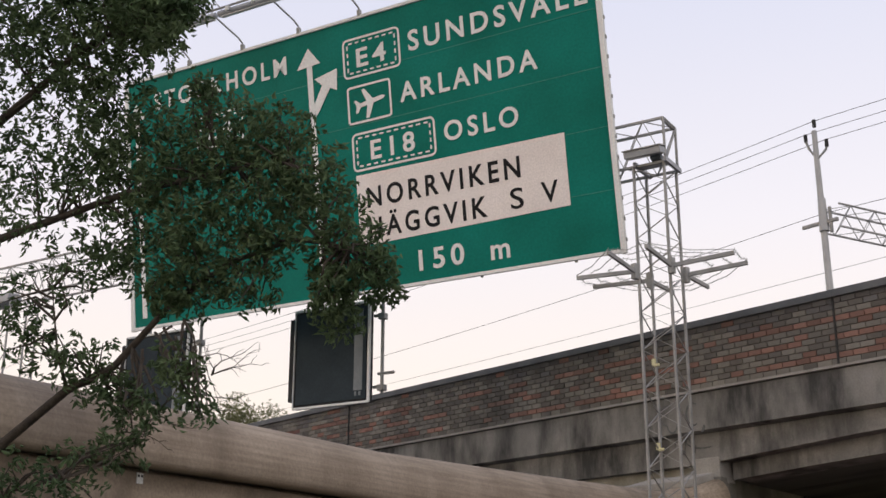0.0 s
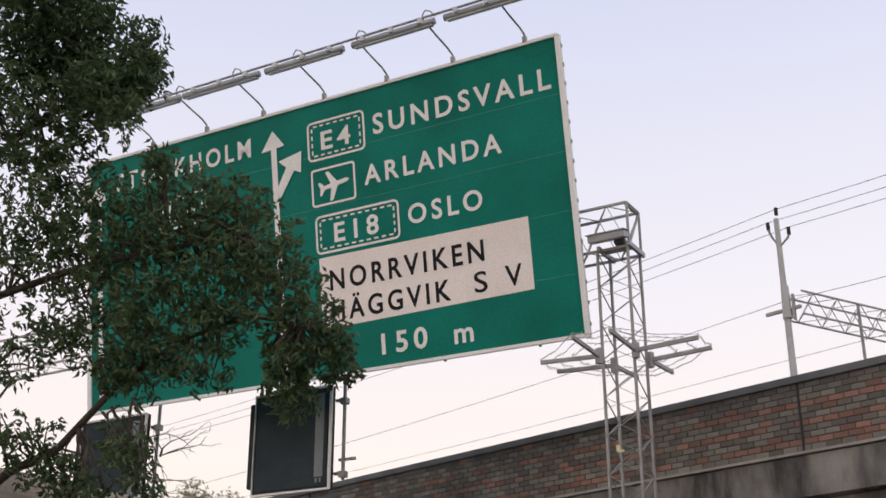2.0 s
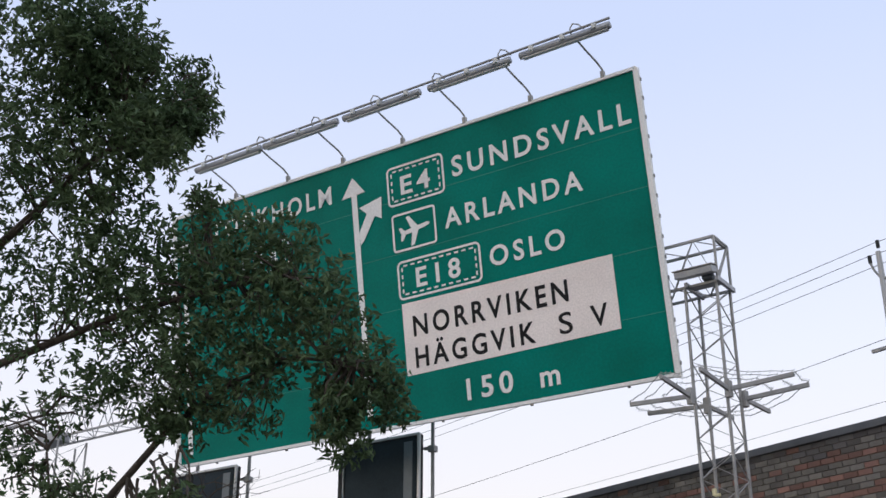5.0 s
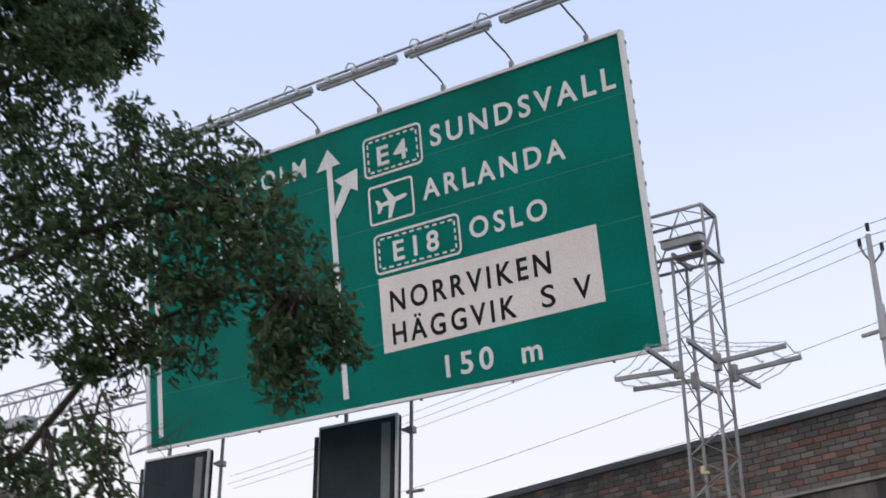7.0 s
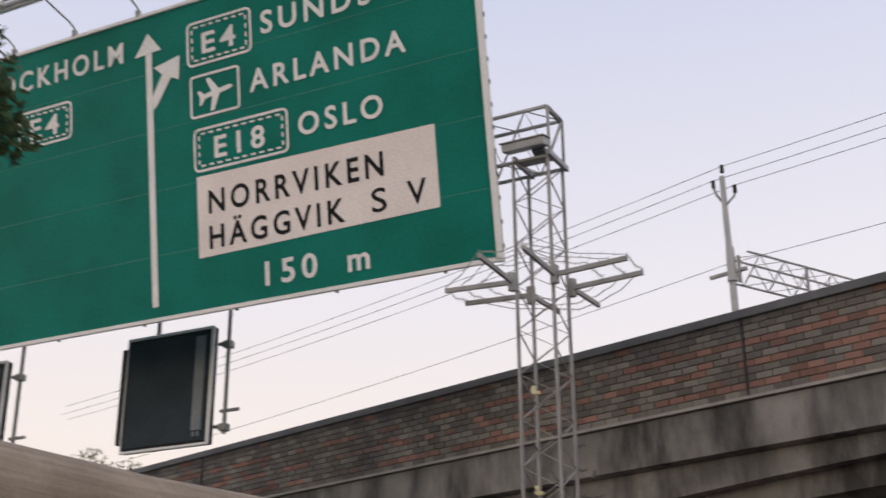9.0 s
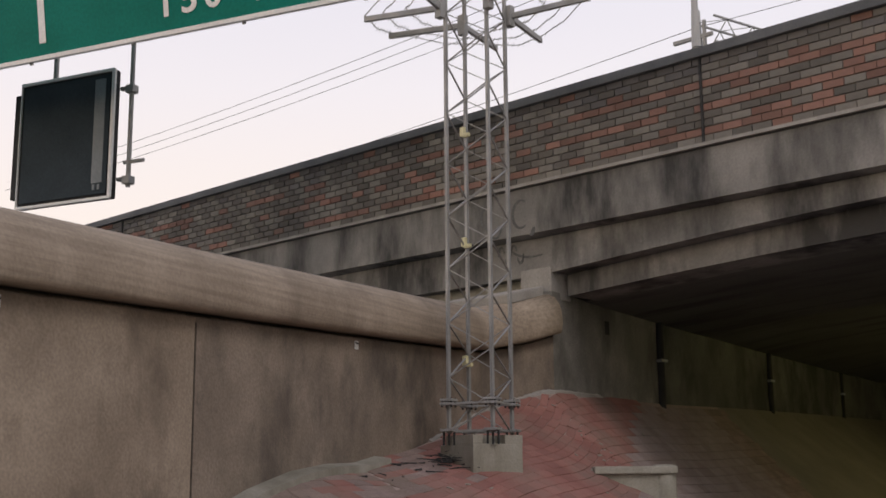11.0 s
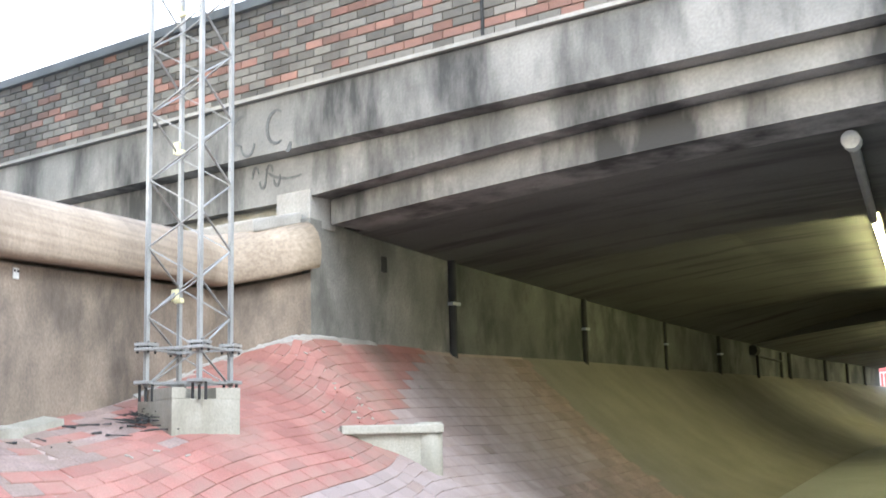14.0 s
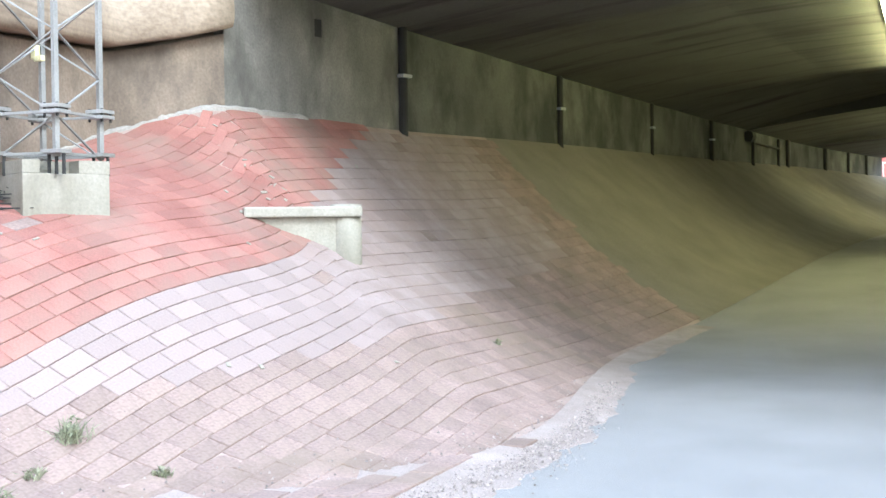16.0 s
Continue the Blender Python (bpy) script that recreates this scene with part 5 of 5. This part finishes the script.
for k in range(7000):
    i0 = 1.2 + 5.6 * rg.random() ** 1.3
    wide = lerp([(1, 2.2), (2, 2.1), (3, 1.5), (4, 0.72), (5, 0.43), (6, 0.36)], i0)
    u = rg.gauss(0.45, 0.3) * wide
    p, q = slope_point(i0, 1.0), slope_point(i0 + 0.05, 1.0)
    d = Vector((q.x - p.x, q.y - p.y, 0)).normalized()
    out = Vector((d.y, -d.x, 0)) if d.y > 0 else Vector((-d.y, d.x, 0))
    o = p + out * u
    if u < 0:
        st = 1.0 + u / 3.5
        o = slope_point(i0, max(st, 0.75)) + Vector((0, 0, 0.018))
    else:
        o.z = 0.012 if u > wide else 0.022
    r = rg.uniform(0.004, 0.012) * (1.6 if rg.random() < 0.06 else 1)
    a = rg.uniform(0, 6.28)
    n0 = len(vs)
    for j in range(4):
        vs.append((o.x + r * rg.uniform(0.7, 1.2) * math.cos(a + j * 1.57), o.y + r * rg.uniform(0.7, 1.2) * math.sin(a + j * 1.57), o.z - 0.004))
    vs.append((o.x, o.y, o.z + r * 0.8))
    fs += [(n0 + j, n0 + (j + 1) % 4, n0 + 4) for j in range(4)]
gm = bpy.data.meshes.new("grit")
gm.from_pydata(vs, [], fs)
gm.materials.append(M_GRIT)
tagged(new("grit", gm), "pale loose grit scattered along the edge of the paving", "gravel", kind="stuff")

# pale kerb where the paving meets the wall
bm = bmesh.new()
kerb = [slope_point(i / 4, 0.0) for i in range(0, 10)]
sweep_profile(bm, [tuple(p) for p in kerb], [(-0.02, -0.2), (0.24, -0.2), (0.22, 0.02), (0.0, 0.05)])
tagged(mesh_ob("kerb_wall", bm, M_CONC_STUB), "pale concrete kerb along the foot of the wall", "kerb", kind="structure")
bm = bmesh.new()
kerb = [slope_point(i / 16, 0.0) + Vector((0, 0, 0.03 * noise.noise((i * 0.7, 2.0, 0)))) for i in range(50, 110)]
sweep_profile(bm, [tuple(p) for p in kerb], [(-0.02, -0.2), (0.05, -0.2), (0.045, 0.01), (0.0, 0.035)])
tagged(mesh_ob("mortar_fillet", bm, M_CONC_PALE), "ragged pale mortar fillet at the top of the paving", "fillet", kind="structure")

# ---------------------------------------------------------------- bricks of the barrier


def brick_mesh(name, w, h, d, mat, ch=0.006):
    """A block with chamfered front edges, its back open; front looks to -y."""
    me = bpy.data.meshes.new(name)
    a, b = w / 2, h / 2
    v = [(-a, 0, -b), (a, 0, -b), (a, 0, b), (-a, 0, b), (-a, -d + ch, -b), (a, -d + ch, -b), (a, -d + ch, b), (-a, -d + ch, b),
         (-a + ch, -d, -b + ch), (a - ch, -d, -b + ch), (a - ch, -d, b - ch), (-a + ch, -d, b - ch)]
    f = [(0, 1, 5, 4), (1, 2, 6, 5), (2, 3, 7, 6), (3, 0, 4, 7), (4, 5, 9, 8), (5, 6, 10, 9), (6, 7, 11, 10), (7, 4, 8, 11), (8, 9, 10, 11)]
    me.from_pydata(v, [], f)
    me.materials.append(mat)
    return me


COURSE, BL = 0.1135, 0.295
red_b, grey_b = brick_mesh("brick", BL - 0.01, COURSE - 0.014, 0.022, M_BRICK_RED), brick_mesh("brick", BL - 0.01, COURSE - 0.014, 0.022, M_BRICK_GREY)
soot_b = brick_mesh("brick", BL - 0.01, COURSE - 0.014, 0.022, M_BRICK_SOOT)
joined = {0: ([], []), 1: ([], []), 2: ([], [])}
base_v = [v.co.copy() for v in red_b.vertices]
base_f = [tuple(p.vertices) for p in red_b.polygons]
rb = random.Random(2)
for row in range(11):
    red_row = row % 3 == 1
    z = 6.185 + COURSE * (row + 0.5)
    n = int((X1 - X0) / BL)
    for k in range(n):
        x = X0 + BL * (k + 0.5 + 0.5 * (row % 2))
        red = rb.random() < (0.93 if x > 1.75 else 0.8 if x > -4 else 0.55) if red_row else rb.random() < (0.12 if x > 1.75 else 0.05)
        y = 2.96 + rb.uniform(0, 0.005)
        kind = 2 if rb.random() < (0.0, 0.05, 0.45, 0.85)[max(0, row - 7)] * (1.0 if x < 3 else 0.6) else int(red)
        if -0.2 < x < 7.3:
            ob = new("brick", (grey_b, red_b, soot_b)[kind])
            ob.location = (x, y, z)
            ob.parent = barrier
        else:
            vs, fs = joined[kind]
            o = len(vs)
            vs += [(c.x + x, c.y + y, c.z + z) for c in base_v]
            fs += [tuple(o + q for q in p) for p in base_f]
for key, (vs, fs) in joined.items():
    me = bpy.data.meshes.new("bricks")
    me.from_pydata(vs, [], fs)
    me.materials.append((M_BRICK_GREY, M_BRICK_RED, M_BRICK_SOOT)[key])
    ob = new("bricks", me)
    ob.parent = barrier
    tagged(ob, kind="stuff")

# ---------------------------------------------------------------- paving blocks of the slope
PW, PL, PITCH = 0.175, 0.305, 0.195
pav = {}
for nm, mt in (("red", M_RED), ("pale", M_PINK), ("brown", M_BROWN)):
    pav[nm] = brick_mesh("paving_block", PL - 0.005, PW - 0.005, 0.05, mt, 0.005)
pv = [v.co.copy() for v in pav["red"].vertices]
pf = [tuple(p.vertices) for p in pav["red"].polygons]
stuff = {k: ([], []) for k in pav}
I_END = 9.25
rp = random.Random(4)
# boundaries between the colours, as s over i
RED_S = [(0, 0.70), (2.05, 0.68), (2.7, 0.60), (3.15, 0.56), (4.1, 0.52), (5.15, 0.42), (5.6, 0.40), (6.3, 0.27), (6.6, 0.2), (7.0, 0.1), (7.6, 0.0)]
BROWN_S = [(0, 0.68), (2.15, 0.68), (2.5, 0.72), (3.5, 0.71), (4.3, 0.70), (5.9, 0.66), (7.3, 0.62), (8.2, 0.58), (9.0, 0.5)]
ARC_N = 40
ARCS = {}


def course_line(i):
    """The course on which the red field ends; all courses run beside it."""
    tab = [(0, 0.70), (2.05, 0.68), (2.7, 0.60), (3.15, 0.56), (4.1, 0.52), (5.15, 0.42), (5.6, 0.40), (6.4, 0.385), (10, 0.385)]
    return sum(lerp(tab, i + q * 0.12) for q in range(-4, 5)) / 9


def arc(i):
    """Lengths down the slope from its top, at strip i."""
    key = round(i * 20)
    if key not in ARCS:
        cum, last = [0.0], slope_point(key / 20, 0.0)
        for k in range(1, ARC_N + 1):
            p = slope_point(key / 20, k / ARC_N)
            cum.append(cum[-1] + (p - last).length)
            last = p
        ARCS[key] = cum
    return ARCS[key]


def s_at(i, d):
    """The share down the slope at distance d below the course line."""
    f = i * 20 - int(i * 20)
    out = []
    for g in (int(i * 20) / 20, int(i * 20) / 20 + 0.05):
        cum = arc(g)
        c = course_line(g) * ARC_N
        k = min(int(c), ARC_N - 1)
        want = cum[k] + (cum[k + 1] - cum[k]) * (c - k) + d
        if want < 0.12 * PW or want > cum[-1] - 0.12 * PW:
            return None
        j = next(q for q in range(1, ARC_N + 1) if cum[q] >= want)
        out.append((j - 1 + (want - cum[j - 1]) / max(cum[j] - cum[j - 1], 1e-6)) / ARC_N)
    return out[0] * (1 - f) + out[1] * f


near_count = 0
for row in range(-24, 26):
    d = (row + 0.5) * PITCH
    i = 0.02 + (row % 2) * 0.07
    while i < I_END:
        s = s_at(i, d)
        s2 = s_at(i + 0.08, d)
        if s is None or s2 is None:
            i += 0.05
            continue
        p0 = slope_point(i, s)
        di = 0.08 * PL / max((slope_point(i + 0.08, s2) - p0).length, 0.01)
        for _ in range(2):
            s2 = s_at(i + di, d)
            if s2 is None:
                break
            di *= PL / max((slope_point(i + di, s2) - p0).length, 0.01)
        ic = i + di / 2
        s, sa, sb = s_at(ic, d), s_at(ic - 0.03, d), s_at(ic + 0.03, d)
        if s is None or sa is None or sb is None:
            i += di
            continue
        p = slope_point(ic, s)
        nrm = sum((slope_normal(max(ic + a, 0.1), min(max(s + b, 0.04), 0.96)) for a in (-0.25, 0.0, 0.25) for b in (-0.07, 0.0, 0.07)), Vector())
        al = (slope_point(ic + 0.03, sb) - slope_point(ic - 0.03, sa)).normalized()
        nrm = (nrm - al * nrm.dot(al)).normalized()
        dn = nrm.cross(al).normalized()
        lo, hi = s_at(ic, d - PITCH * 0.24), s_at(ic, d + PITCH * 0.24)
        tall = 1.0 if lo is None or hi is None else abs((slope_point(ic, hi) - slope_point(ic, lo)).dot(dn)) / (0.48 * PW)
        ragged = 0.0 if ic < 5.2 else 0.012
        kind = "red" if row < 0 and ic < 5.2 or ic >= 5.2 and s < lerp(RED_S, ic) + rp.uniform(-ragged, ragged) else "brown" if ic > 8.85 else "pale" if s < lerp(BROWN_S, ic) + rp.uniform(-0.006, 0.006) else "brown"
        # trodden dirt greys the blocks along the wall
        if kind == "red" and ic < 3.0 and rp.random() < (0.9 if s < 0.2 else 0.55 if s < 0.32 else 0.1) * min(1.0, (3.2 - ic)):
            kind = "brown"
        if kind != "brown" and rp.random() < (0.01 if kind == "pale" else 0.012 if ic < 4.6 else 0.0):
            kind = "brown"
        m = Matrix(((al.x, -nrm.x, dn.x, p.x), (al.y, -nrm.y, dn.y, p.y), (al.z, -nrm.z, dn.z, p.z), (0, 0, 0, 1))) @ Matrix.Translation((0, (0.0385 if kind == "brown" else 0.036) + rp.uniform(-0.0025, 0.0025), 0)) @ Matrix.Rotation(radians(rp.uniform(-0.5, 0.5)), 4, "Y") @ Matrix.Rotation(radians(rp.uniform(-0.35, 0.35)), 4, "X") @ Matrix.Diagonal((1, 1, tall, 1))
        if 2.1 < ic < 5.2 and 0.46 < s < 0.9 and near_count < 300:
            ob = new("paving_block", pav[kind])
            ob.matrix_world = m
            ob.parent = slope
            near_count += 1
        else:
            vs, fs = stuff[kind]
            o = len(vs)
            vs += [(m @ c)[:] for c in pv]
            fs += [tuple(o + q for q in f) for f in pf]
        i += di
# the last courses run out flat over the foot of the slope
FOOT = []
for k in range(0, 70):
    i = 1.5 + 2.9 * k / 69
    p, q = slope_point(i, 1.0), slope_point(i + 0.05, 1.0)
    dv = Vector((q.x - p.x, q.y - p.y, 0)).normalized()
    FOOT.append((p, Vector((dv.y, -dv.x, 0)), lerp([(1.5, 1.4), (2, 1.4), (3, 0.95), (4, 0.15), (4.4, 0.0)], i)))
al = slope_point(3.35, s_at(3.35, 9 * PITCH) or 0.9) - slope_point(2.75, s_at(2.75, 9 * PITCH) or 0.9)
al = Vector((al.x, al.y, 0)).normalized()
dn = Vector((al.y, -al.x, 0))
vs, fs = stuff["brown"]
for row in range(-16, 17):
    for col in range(-18, 19):
        p = slope_point(3.0, 1.0) + al * (PL * (col + 0.5 * (row % 2))) + dn * (PITCH * row)
        near, out, far = min(FOOT, key=lambda e: (e[0] - p).length)
        u = (p - near).dot(out)
        if not -0.02 < u < far + 0.09 * noise.noise((p.x * 3, p.y * 3, 0)):
            continue
        m = Matrix(((al.x, 0, dn.x, p.x), (al.y, 0, dn.y, p.y), (0, -1, 0, 0.041 - 0.008 * u), (0, 0, 0, 1))) @ Matrix.Translation((0, 0.05 + rp.uniform(-0.002, 0.002), 0)) @ Matrix.Rotation(radians(rp.uniform(-0.6, 0.6)), 4, "Y") @ Matrix.Diagonal((1, 1, 1.1, 1))
        o = len(vs)
        vs += [(m @ c)[:] for c in pv]
        fs += [tuple(o + q for q in f) for f in pf]
for key, (vs, fs) in stuff.items():
    me = bpy.data.meshes.new("paving_blocks")
    me.from_pydata(vs, [], fs)
    me.materials.append({"red": M_RED, "pale": M_PINK, "brown": M_BROWN}[key])
    ob = new("paving_blocks", me)
    ob.parent = slope
    tagged(ob, kind="stuff")
